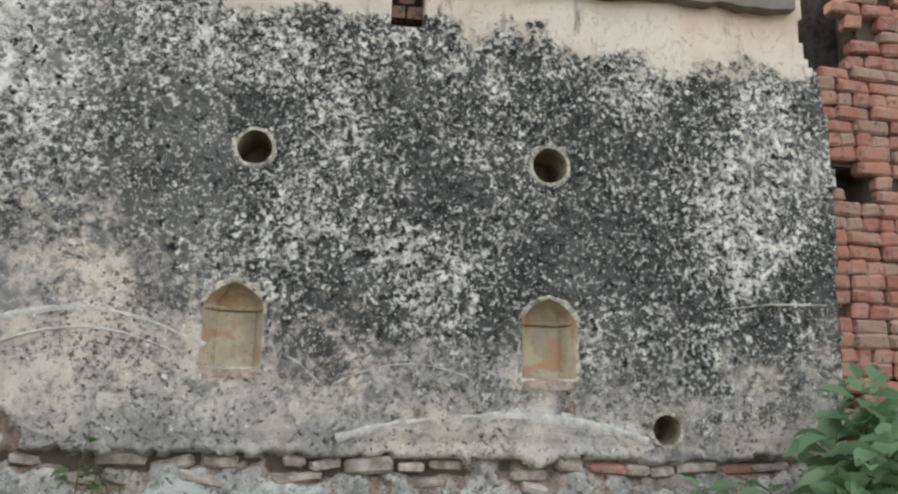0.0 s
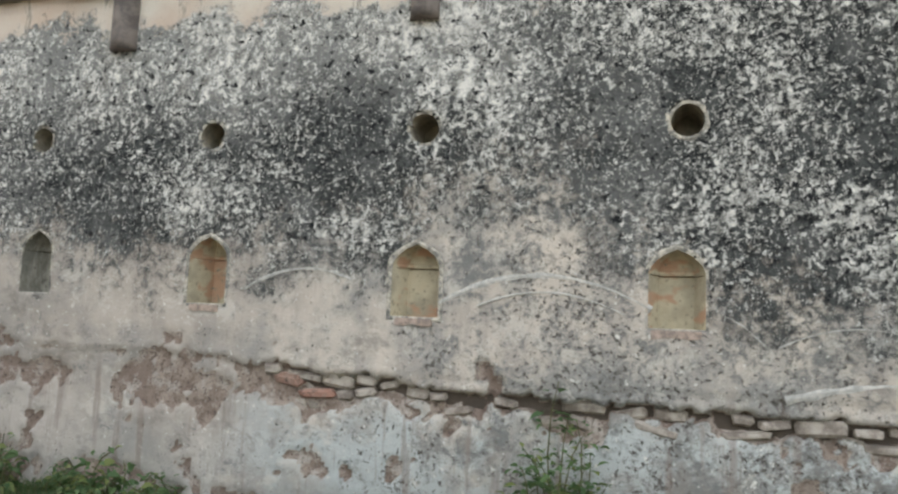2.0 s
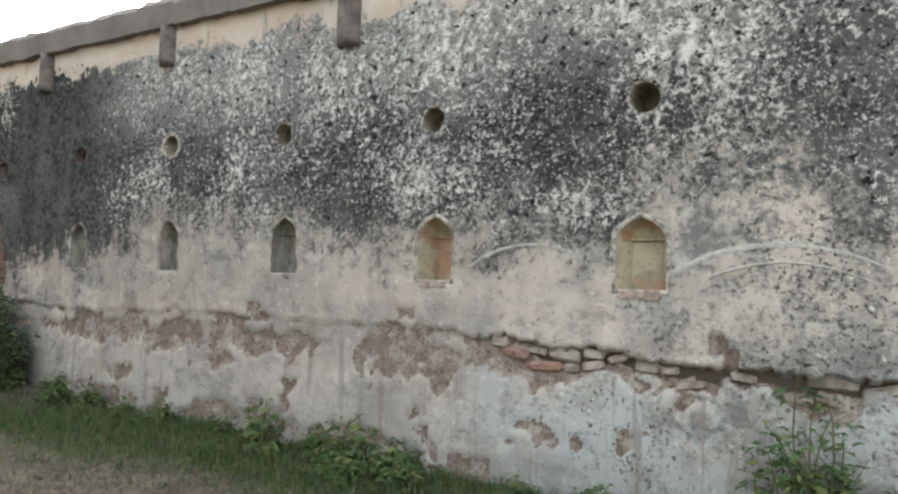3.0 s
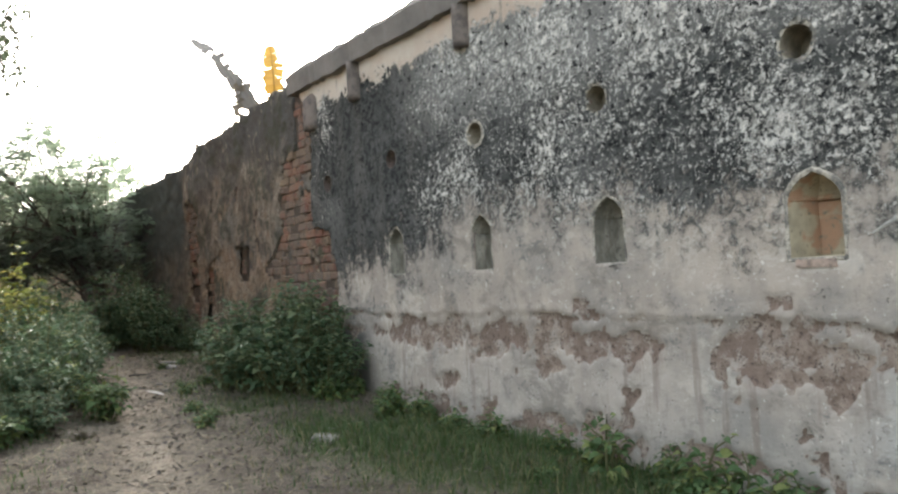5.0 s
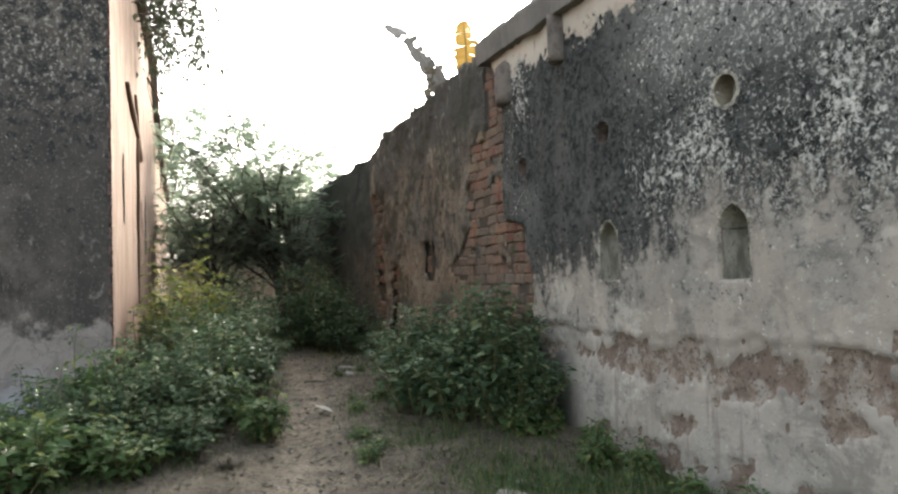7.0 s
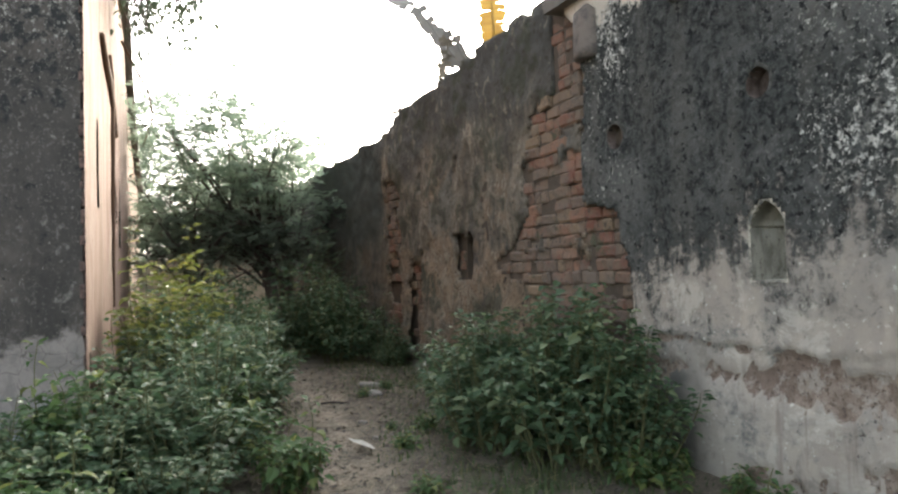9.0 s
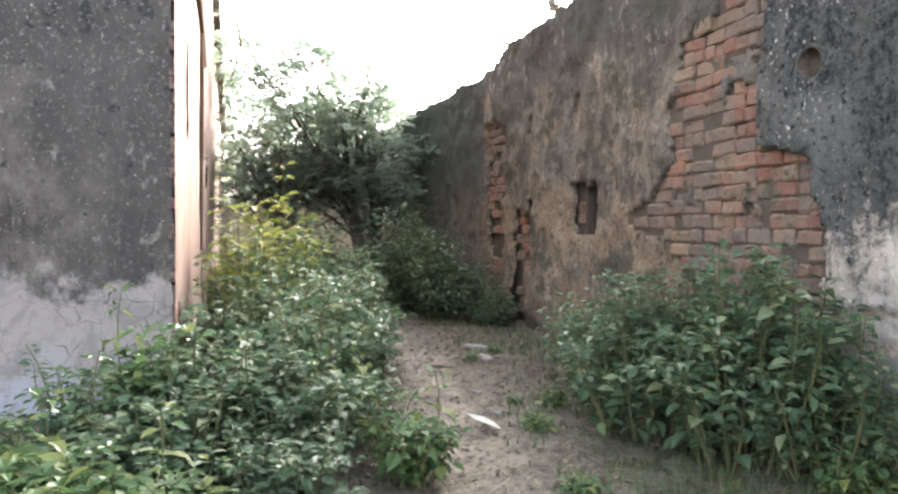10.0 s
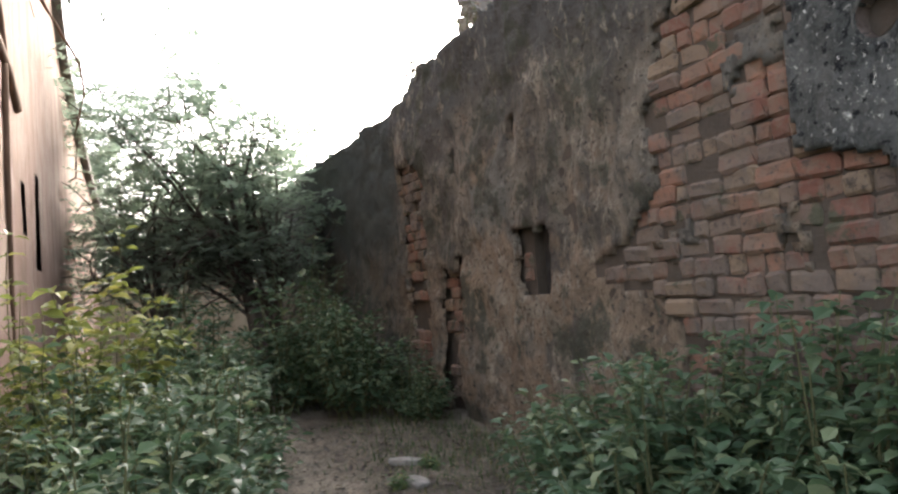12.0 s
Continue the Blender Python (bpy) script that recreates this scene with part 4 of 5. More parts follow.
build_bracket(-2.2, 3.38, 3.82, 0.22, False)


# ---- bricks ----
def brick_mesh(name, l, d, h, material=None):
    bm = box(-l / 2, l / 2, 0, d, 0, h, bevel=0.017)
    for v in bm.verts:
        q = v.co * 1.0
        v.co += Vector((fbm(q.x * 31, q.z * 31, l * 40) * 0.022, fbm(q.z * 37, q.x * 23, l * 40) * 0.016, fbm(q.x * 29, q.y * 29, l * 40) * 0.015))
    me = bpy.data.meshes.new(name)
    bm.to_mesh(me)
    bm.free()
    me.materials.append(material or BRICK)
    return me


BRICK_MESHES = [brick_mesh("brick", l, 0.11, h) for l, h in ((0.25, 0.104), (0.235, 0.098), (0.255, 0.106), (0.228, 0.101), (0.262, 0.10), (0.242, 0.094))]
HALF_MESHES = [brick_mesh("brick", l, 0.11, h) for l, h in ((0.122, 0.104), (0.13, 0.099), (0.114, 0.106), (0.105, 0.095))]
RED_MESHES = [brick_mesh("brick", l, 0.11, h, RED_BRICK) for l, h in ((0.24, 0.09), (0.23, 0.086), (0.245, 0.092), (0.225, 0.088))]
RED_HALVES = [brick_mesh("brick", l, 0.11, h, RED_BRICK) for l, h in ((0.118, 0.09), (0.125, 0.086), (0.11, 0.092))]
STEPX, STEPZ = 0.255, 0.110


def lay_bricks(parent, x0, x1, z0, z1, y, ok, loss=0.06, limit=300, whole=BRICK_MESHES, halves=HALF_MESHES, stepz=STEPZ):
    """Courses of single bricks, uneven and with gaps, where ok() allows."""
    rnd = random.Random(int((x0 + 50) * 1000) + int(z0 * 77))
    placed = 0
    z, course = z0, 0
    while z < z1:
        x = x0 + (course % 2) * STEPX / 2
        heads = course % 3 == 2
        while x < x1 and placed < limit:
            head = heads or rnd.random() < 0.15
            l = STEPX / 2 if head else STEPX
            cx = x + l / 2
            if ok(cx, z + 0.03) and rnd.random() > loss and fbm(cx * 2.3, z * 2.3, 9.0) > -0.8:
                ob = new("brick", rnd.choice(halves if head else whole))
                ob.matrix_basis = pose(cx, y + rnd.uniform(-0.012, 0.02) + 0.02 * fbm(cx * 1.3, z * 1.3, 2.0), z + rnd.uniform(-0.004, 0.004) + 0.012 * fbm(cx * 0.7, z), rnd.uniform(-4, 4), rnd.gauss(0, 1.3), rnd.gauss(0, 2.2)) @ Matrix.Diagonal((rnd.uniform(0.96, 1.09), 1, rnd.uniform(1.02, 1.18), 1))
                ob.parent = parent
                placed += 1
            x += l
        z += stepz
        course += 1
    return placed


# a near-black sheet behind each slit stands for its shade
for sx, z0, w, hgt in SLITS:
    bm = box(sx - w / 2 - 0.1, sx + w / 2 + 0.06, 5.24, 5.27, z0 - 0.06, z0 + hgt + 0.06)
    tagged(part("slit_shade_sheet", bm, HOLLOW_SHADE), "dark sheet painted as the shade inside a narrow slit niche", "niche", "slit niches")

lay_bricks(FAR_WALL, -12.6, -9.4, 0.25, 3.75, 5.045, lambda x, z: brick_zone(x - 0.05, z) and x < plaster_left(z) + 0.06, 0.025, 420)
lay_bricks(FAR_WALL, -16.0, -15.2, 0.4, 3.0, 5.10, lambda x, z: pier_zone(x, z) and not 1.02 < z < 1.36, 0.1, 120)
lay_bricks(FAR_WALL, -14.95, -14.55, 0.4, 1.8, 5.12, lambda x, z: torn_strip(x, z) and x < -14.6, 0.1, 60)
lay_bricks(FAR_WALL, -13.45, -13.1, 1.4, 1.95, 5.12, lambda x, z: torn_patch(x, z) and x < -13.16, 0.05, 30)
EAST_HOLE = (3.62, 2.62, 0.13)
EAST_WINDOW = (3.27, 3.62, 3.50, 4.2)
lay_bricks(LONG_WALL, 3.28, 4.6, 0.3, 4.25, 5.03, lambda x, z: x > plaster_right(z) - 0.03 and math.hypot(x - EAST_HOLE[0], z - EAST_HOLE[1]) > 0.16 and not (EAST_WINDOW[0] - 0.1 < x < EAST_WINDOW[1] and z > EAST_WINDOW[2]), 0.04, 260, RED_MESHES, RED_HALVES, 0.1)


def lay_rubble():
    """Broken courses that show in the gap under the long crack."""
    rnd = random.Random(83)
    dull = [brick_mesh("brick", l, 0.1, h, m) for l, h, m in ((0.24, 0.075, RUBBLE), (0.19, 0.07, RUBBLE), (0.28, 0.08, RUBBLE), (0.14, 0.065, RUBBLE), (0.22, 0.07, RED_BRICK))]
    widths = (0.24, 0.19, 0.28, 0.14, 0.22)
    for row in range(3):
        x = -3.3 + 0.07 * row
        while x < 3.2:
            i = rnd.choice((0, 1, 2, 3, 0, 1, 2, 3, 4))
            cx = x + widths[i] / 2
            x += widths[i] + rnd.uniform(0.0, 0.03)
            z = crack_z(cx) - 0.085 * (row + 1) + rnd.uniform(-0.008, 0.008)
            if min(bare_at(cx - 0.05, z + 0.035), bare_at(cx + 0.05, z + 0.035)) < 0.5 or rnd.random() < 0.12:
                continue
            ob = new("brick", dull[i])
            ob.matrix_basis = pose(cx, 5.018 + 0.008 * row + rnd.uniform(-0.02, 0.03), z, rnd.uniform(-9, 9), rnd.gauss(0, 7), rnd.gauss(0, 8)) @ Matrix.Diagonal((rnd.uniform(0.8, 1.2), 1, rnd.uniform(0.65, 1.25), 1))
            ob.parent = LONG_WALL


RUBBLE = make_plain("lime_crusted_rubble", (0.19, 0.155, 0.125), (0.42, 0.365, 0.30), 9.0)
lay_rubble()


# ---- the second building: its corner faces the walker ----
CX, CY, LEAN_W = -11.37, 1.10, math.tan(radians(2.7))


def side_y(x):
    return CY + (CX - x) * LEAN_W


def side_top(x):
    return float(np.interp(x, (-26, -24, -21.4, -19.4, -18.8, -11), (3.95, 4.1, 4.57, 5.2, 5.8, 5.9)))


LEFT_SLITS = [(-12.72, 2.16, 0.2, 0.9), (-11.6, 0.54, 0.12, 0.38), (-15.65, 2.28, 0.3, 0.5), (-16.6, 1.98, 0.38, 0.98)]


def build_second():
    # long side, a relief sheet with slit openings
    xs, zs = list(np.arange(-26.0, CX + 0.001, 0.07)), list(np.arange(-0.4, 5.95, 0.07))
    xs[-1] = CX

    def keep(x, z):
        return z < side_top(x) and not any(abs(x - sx) < w / 2 and z0 < z < z0 + h for sx, z0, w, h in LEFT_SLITS)

    ny, verts, faces = len(zs), [], []
    for x in xs:
        for z in zs:
            verts.append((x, side_y(x) + (0.0 if x == CX else 0.012 * fbm(x, z, 41.0)), z))
    for i in range(len(xs) - 1):
        for j in range(ny - 1):
            if keep((xs[i] + xs[i + 1]) / 2, (zs[j] + zs[j + 1]) / 2):
                a = i * ny + j
                faces.append((a + ny, a, a + 1, a + ny + 1))
    tagged(link_mesh("wall_west_side", verts, faces, SIDE, smooth=True), "pink lime-washed wall with dark rain streaks and slits", "wall", kind="structure")
    # end face, with a ragged arris
    ys, verts, faces = list(np.arange(-7.0, CY + 0.001, 0.05)), [], []
    ys[-1] = CY - 0.02
    nz = len(zs)
    for y in ys:
        for z in zs:
            edge = 0.02 * fbm(z * 5, 3.0) + 0.012 * fbm(z * 17, 3.0) if y > CY - 0.1 else 0.0
            verts.append((CX + 0.004 + 0.014 * fbm(y, z, 51.0), min(y + edge, CY + 0.003), z))
    for i in range(len(ys) - 1):
        for j in range(nz - 1):
            a = i * nz + j
            faces.append((a, a + nz, a + nz + 1, a + 1))
    tagged(link_mesh("wall_west_end", verts, faces, END, smooth=True), "grey stained plaster end wall, pale and cracked below", "wall", kind="structure")
    bm = bmesh.new()
    rings = []
    for x in (-26.0, -24.0, -21.4, -19.4, -18.8, CX - 0.01):
        t, y = side_top(x) - 0.1, side_y(x) - 0.22
        rings.append([bm.verts.new(p) for p in ((x, y, -0.4), (x, y, t), (x, -7.0, t), (x, -7.0, -0.4))])
    for r, q in zip(rings, rings[1:]):
        for i in range(4):
            bm.faces.new((r[i], q[i], q[(i + 1) % 4], r[(i + 1) % 4]))
    bm.faces.new(rings[0]), bm.faces.new(list(reversed(rings[-1])))
    bmesh.ops.recalc_face_normals(bm, faces=bm.faces)
    tagged(part("wall_west_core", bm, MORTAR), "dark mortar core of the second building", "wall", kind="structure")
    bm = bmesh.new()
    for a, b in ((-26.0, -24.0), (-24.0, -21.4), (-21.4, -19.4), (-19.4, -18.8), (-18.8, CX)):
        za, zb = side_top(a), side_top(b)
        vs = [bm.verts.new(p) for p in ((a, side_y(a) + 0.12, za - 0.12), (b, side_y(b) + 0.12, zb - 0.12), (b, side_y(b) + 0.12, zb + 0.02), (a, side_y(a) + 0.12, za + 0.02),
                                        (a, side_y(a) - 0.6, za - 0.12), (b, side_y(b) - 0.6, zb - 0.12), (b, side_y(b) - 0.6, zb + 0.05), (a, side_y(a) - 0.6, za + 0.05))]
        for f in ((0, 1, 2, 3), (1, 0, 4, 5), (3, 2, 6, 7), (0, 3, 7, 4), (2, 1, 5, 6)):
            bm.faces.new([vs[i] for i in f])
    bmesh.ops.recalc_face_normals(bm, faces=bm.faces)
    tagged(part("cornice", bm, EAVES), "dark projecting cornice along the roof edge", "cornice", kind="structure")


build_second()


def build_arris():
    """The broken brick edge that shows along the corner."""
    rnd = random.Random(61)
    pile = Pile()
    z = 0.0
    while z < 5.85:
        h = rnd.uniform(0.05, 0.12)
        w, d = rnd.uniform(0.012, 0.05), rnd.uniform(0.004, 0.014)
        x0, x1, y0, y1 = CX - 0.02, CX + 0.008 + d, CY - w, CY + rnd.uniform(-0.003, 0.004)
        c = 0.006
        pile.add([(x0, y0, z), (x1, y0 + c, z + c), (x1, y1 - c, z + c), (x0, y1, z), (x0, y0, z + h), (x1, y0 + c, z + h - c), (x1, y1 - c, z + h - c), (x0, y1, z + h)],
                 [(0, 1, 5, 4), (1, 2, 6, 5), (2, 3, 7, 6), (4, 5, 6, 7), (0, 3, 2, 1)])
        z += h + rnd.uniform(0.0, 0.02) * (rnd.random() < 0.5)
    return tagged(pile.link("corner_trim", ARRIS), "chipped dark brick edge along the plaster corner", "trim", kind="structure")


ARRIS = make_plain("arris_brick", (0.07, 0.05, 0.045), (0.19, 0.125, 0.10), 22.0)
build_arris()

# low end wall behind the trees
bm = box(-27.0, -26.5, -7.0, 9.0, -0.3, 2.1)
tagged(part("wall_end", bm, FARCREAM), "low faded cream wall closing the lane behind trees", "wall", kind="structure")


# ---- openings in the exposed brickwork: near-black sheets painted as their inner shade ----
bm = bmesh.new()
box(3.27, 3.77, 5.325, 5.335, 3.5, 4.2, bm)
tagged(part("window_shade_sheet", bm, HOLLOW_SHADE), "dark sheet painted as the shade inside the broken window opening", "opening", kind="structure")
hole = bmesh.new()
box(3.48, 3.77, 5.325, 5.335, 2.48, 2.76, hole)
tagged(part("hole_shade_sheet", hole, HOLLOW_SHADE), "dark sheet painted as the shade in the round brick hole", "opening", kind="structure")


# ---- plants ----
def turned(az, el):
    return Vector((math.cos(az) * math.cos(el), math.sin(az) * math.cos(el), math.sin(el)))


def make_bush(name, label, leafmat, radius, height, stems, leaf, per_stem, seed):
    """A many-stemmed weed bush: thin stems from one root, leaves in loose whorls, thicker towards the tips."""
    rnd = random.Random(seed)
    thing = empty(name)
    wood, leaves = Pile(), Pile()
    for _ in range(stems):
        az = rnd.uniform(0, 2 * math.pi)
        reach = radius * rnd.random() ** 0.6
        top = height * rnd.uniform(0.3, 1.0) * (1 - 0.4 * (reach / radius) ** 2)
        if rnd.random() < 0.14:
            top *= 1.3
        base = Vector((math.cos(az) * reach * 0.45, math.sin(az) * reach * 0.45, -0.04))
        tip = Vector((math.cos(az) * reach, math.sin(az) * reach, top))
        bend = Vector((rnd.uniform(-0.1, 0.1), rnd.uniform(-0.1, 0.1), 0.12 * height))
        path = [base.lerp(tip, u) + bend * math.sin(math.pi * u) for u in (0, 0.25, 0.5, 0.75, 1.0)]
        wood.add(*tube(path, [0.008, 0.007, 0.005, 0.004, 0.0025], 4))
        vigour = rnd.uniform(0.75, 1.15)
        whorls = max(3, per_stem // 4)
        for k in range(whorls):
            # whorls of three to five leaves, closer and smaller towards the tip
            u = 0.14 + 0.86 * ((k + 0.7 * rnd.random()) / whorls) ** 0.8
            p = base.lerp(tip, min(u, 1.0)) + bend * math.sin(math.pi * min(u, 1.0))
            a0 = rnd.uniform(0, 2 * math.pi)
            count = rnd.choice((3, 4, 4, 5))
            for j in range(count):
                a = a0 + 2 * math.pi * j / count + rnd.uniform(-0.35, 0.35)
                el = rnd.uniform(-0.15, 0.55) + 0.35 * u
                l = leaf * vigour * rnd.choice((0.5, 0.7, 0.85, 1.0, 1.0, 1.2)) * (1.2 - 0.5 * u)
                stalk = turned(a, el) * rnd.uniform(0.01, 0.06)
                leaves.leaf(p + stalk, turned(a + rnd.uniform(-0.5, 0.5), el - rnd.uniform(0.0, 0.6)), Vector((rnd.uniform(-0.6, 0.6), rnd.uniform(-0.6, 0.6), 1)), l, l * rnd.uniform(0.5, 0.72), rnd.uniform(0.1, 0.8))
    tagged(wood.link("stalk", STEM, thing), kind="stuff")
    tagged(leaves.link("foliage", leafmat, thing), kind="stuff")
    return tagged(thing, label, "bush")


def place(ob, x, y, turn, size=1.0, tall=1.0, sink=0.0):
    return pose(x, y, ground_z(x, y) - sink, 0, 0, turn) @ Matrix.Diagonal((size, size, size * tall, 1))


def spread(ob, spots, group):
    """The first spot takes the thing itself, the others copies of it."""
    ob["group"] = group
    for x, y, turn, size, tall in spots[1:]:
        copy_thing(ob, place(ob, x, y, turn, size, tall))
    ob.matrix_basis = place(ob, *spots[0])


big = make_bush("weed_bush", "dense dark green leafy weed bush beside the path", LEAF_DARK, 0.66, 1.3, 50, 0.108, 32, 11)
spread(big, [(-9.55, 4.25, 0, 1.0, 1.0), (-10.2, 4.0, 80, 0.95, 0.92), (-9.2, 4.5, 190, 0.8, 0.95), (-10.9, 4.25, 250, 0.95, 0.85), (-9.95, 4.62, 30, 1.0, 1.05),
             (-11.6, 4.45, 140, 0.8, 0.7), (-10.55, 4.6, 300, 0.9, 1.0)], "bushes by the brickwork")
mid = make_bush("weed_bush", "tall grey-green weed bush at the end of the path", LEAF_DARK, 0.66, 1.3, 44, 0.108, 28, 12)
spread(mid, [(-15.4, 4.25, 0, 0.95, 1.0), (-15.2, 4.7, 70, 0.8, 0.8), (-16.0, 3.55, 150, 0.95, 0.85), (-15.9, 4.1, 220, 0.95, 0.95), (-14.6, 4.7, 300, 0.5, 0.7), (-16.9, 2.9, 20, 1.1, 1.0),
             (-16.4, 3.9, 100, 1.1, 1.1), (-17.5, 4.6, 30, 1.1, 1.0)], "bushes at the path's end")
left = make_bush("weed_bush", "thick green weed bush along the second building", LEAF_DARK, 0.62, 0.98, 46, 0.105, 30, 13)
spread(left, [(-10.3, 1.75, 0, 0.95, 0.85), (-11.1, 1.95, 60, 1.0, 1.0), (-11.8, 2.2, 130, 1.0, 1.0), (-12.5, 2.45, 200, 1.0, 1.0), (-13.2, 2.3, 260, 1.0, 1.0), (-11.9, 1.6, 310, 0.95, 1.05),
              (-10.75, 1.35, 30, 0.95, 0.9), (-13.9, 2.7, 170, 1.0, 0.9), (-14.6, 2.4, 90, 1.0, 1.0), (-10.0, 1.15, 240, 0.9, 0.7), (-9.55, 1.6, 100, 0.75, 0.65), (-15.4, 2.5, 45, 1.1, 1.2), (-12.6, 1.85, 15, 1.0, 1.2),
              (-10.6, 0.6, 75, 0.9, 0.75)], "bushes along the second building")
fresh = make_bush("weed_bush", "bright green leafy weed in the lane", LEAF_FRESH, 0.3, 0.6, 24, 0.105, 20, 14)
spread(fresh, [(-9.95, 2.35, 0, 0.95, 0.95), (-9.35, 0.95, 50, 1.0, 0.9), (-9.1, 1.3, 120, 0.9, 0.7), (-10.9, 0.95, 200, 1.0, 1.35), (-9.0, 0.55, 260, 1.1, 0.8), (-10.65, 2.1, 330, 0.9, 1.1), (-9.7, 0.45, 10, 1.0, 0.9)], "bright weeds")
sapling = make_bush("sapling", "tall yellow-green sapling against the pink wall", LEAF_YELLOW, 0.48, 2.0, 20, 0.16, 28, 15)
spread(sapling, [(-13.7, 2.0, 0, 1.0, 0.93), (-12.95, 1.62, 100, 0.9, 0.98), (-12.35, 1.55, 200, 0.65, 1.05)], "yellow-green saplings")
dry = make_bush("dry_weed", "dry brown weed stalks at the pink wall foot", LEAF_DEAD, 0.35, 0.9, 30, 0.07, 10, 19)
spread(dry, [(-11.75, 1.45, 0, 1.0, 1.0), (-12.2, 1.35, 80, 0.9, 0.8), (-11.1, 0.85, 150, 0.7, 0.7), (-9.0, 2.0, 30, 0.5, 0.3)], "dry weeds")
east = make_bush("broadleaf_plant", "bright broad-leaved plant growing at the wall foot", LEAF_BROAD, 0.34, 1.4, 12, 0.29, 24, 16)
spread(east, [(2.95, 4.3, 0, 1.05, 1.1), (3.3, 4.45, 130, 1.05, 1.15), (2.2, 4.45, 60, 0.8, 0.85), (2.6, 4.6, 200, 0.8, 0.85)], "broad-leaved plants")
foot = make_bush("weed_plant", "small thin weed growing out of the wall foot", LEAF_FRESH, 0.22, 0.85, 20, 0.075, 20, 17)
spread(foot, [(-1.12, 4.78, 0, 1.2, 1.08), (-0.85, 4.8, 90, 0.9, 0.85), (0.25, 4.82, 180, 0.7, 0.75)], "weeds at the wall foot")
low = make_bush("weed_plant", "low green weed in the thin grass", LEAF_FRESH, 0.13, 0.22, 12, 0.07, 11, 18)
rnd = random.Random(5)
spots = [(-5.3, 4.7, 0, 1.5, 1.3), (-4.3, 4.75, 50, 1.4, 1.4), (-3.9, 4.6, 10, 1.2, 1.2)]
for _ in range(42):
    x = rnd.uniform(-9.2, -2.2)
    spots.append((x, 4.9 - abs(rnd.gauss(0, 0.25)), rnd.uniform(0, 360), rnd.uniform(0.6, 1.3), rnd.uniform(0.7, 1.2)))
for _ in range(14):
    x = rnd.uniform(-13.5, -8.7)
    y = path_y(x) + rnd.choice((-1, 1)) * rnd.uniform(0.45, 0.8)
    spots.append((x, y, rnd.uniform(0, 360), rnd.uniform(0.5, 1.2), rnd.uniform(0.5, 1.0)))
spread(low, spots, "low weeds by the wall")


def build_grass():
    """Short grass, thick along the wall foot and thin elsewhere."""
    rnd = random.Random(21)
    pile = Pile()
    n = 0
    while n < 38000:
        x, y = rnd.uniform(-15, 2.5), rnd.uniform(0.2, 4.97)
        g = green(x, y)
        if rnd.random() > g * g * 1.2 + 0.05 * (abs(y - path_y(x)) > 0.4):
            continue
        z = ground_z(x, y) - 0.005
        h = rnd.uniform(0.025, 0.1) * (0.5 + g)
        a = rnd.uniform(0, 6.28)
        b = Vector((x, y, z))
        side = Vector((math.cos(a + 1.57), math.sin(a + 1.57), 0)) * rnd.uniform(0.002, 0.005)
        mid = b + Vector((math.cos(a) * h * 0.25, math.sin(a) * h * 0.25, h * 0.7))
        tip = b + Vector((math.cos(a) * h * 0.8, math.sin(a) * h * 0.8, h))
        pile.add([b - side, b + side, mid + side * 0.7, mid - side * 0.7, tip], [(0, 1, 2, 3), (3, 2, 4)])
        n += 1
    tagged(pile.link("grass", GRASS), "short sparse green grass on dry earth", "grass", kind="stuff")


def build_straw():
    """Dry stems, dead leaves and crumbs of earth that lie about."""
    rnd = random.Random(22)
    pile, dead = Pile(), Pile()
    for _ in range(8000):
        x = rnd.uniform(-15, -1.5)
        y = rnd.uniform(0.8, 4.8)
        a, l = rnd.uniform(0, 6.28), rnd.uniform(0.04, 0.2)
        d = Vector((math.cos(a), math.sin(a), 0)) * l
        s = Vector((-math.sin(a), math.cos(a), 0)) * rnd.uniform(0.002, 0.004)
        p = Vector((x, y, ground_z(x, y) + rnd.uniform(0.003, 0.015)))
        q = p + d
        q.z = ground_z(q.x, q.y) + rnd.uniform(0.003, 0.03)
        m = (p + q) / 2 + Vector((0, 0, 0.012))
        pile.add([p - s, p + s, m + s, m - s, q], [(0, 1, 2, 3), (3, 2, 4)])
    for _ in range(7000):
        x = rnd.uniform(-15, -2)
        y = rnd.uniform(0.8, 4.9)
        a = rnd.uniform(0, 6.28)
        l = rnd.uniform(0.02, 0.07)
        dead.leaf(Vector((x, y, ground_z(x, y) + 0.008)), turned(a, rnd.uniform(-0.1, 0.4)), Vector((rnd.uniform(-0.4, 0.4), rnd.uniform(-0.4, 0.4), 1)), l, l * 0.55, rnd.uniform(-0.6, 0.8))
    tagged(pile.link("straw", STRAW), "scattered dry stems lying on the earth", "straw", kind="stuff")
    tagged(dead.link("leaf_litter", LEAF_DEAD), "small dead brown leaves scattered on the earth", "leaf litter", kind="stuff")


build_grass()
build_straw()


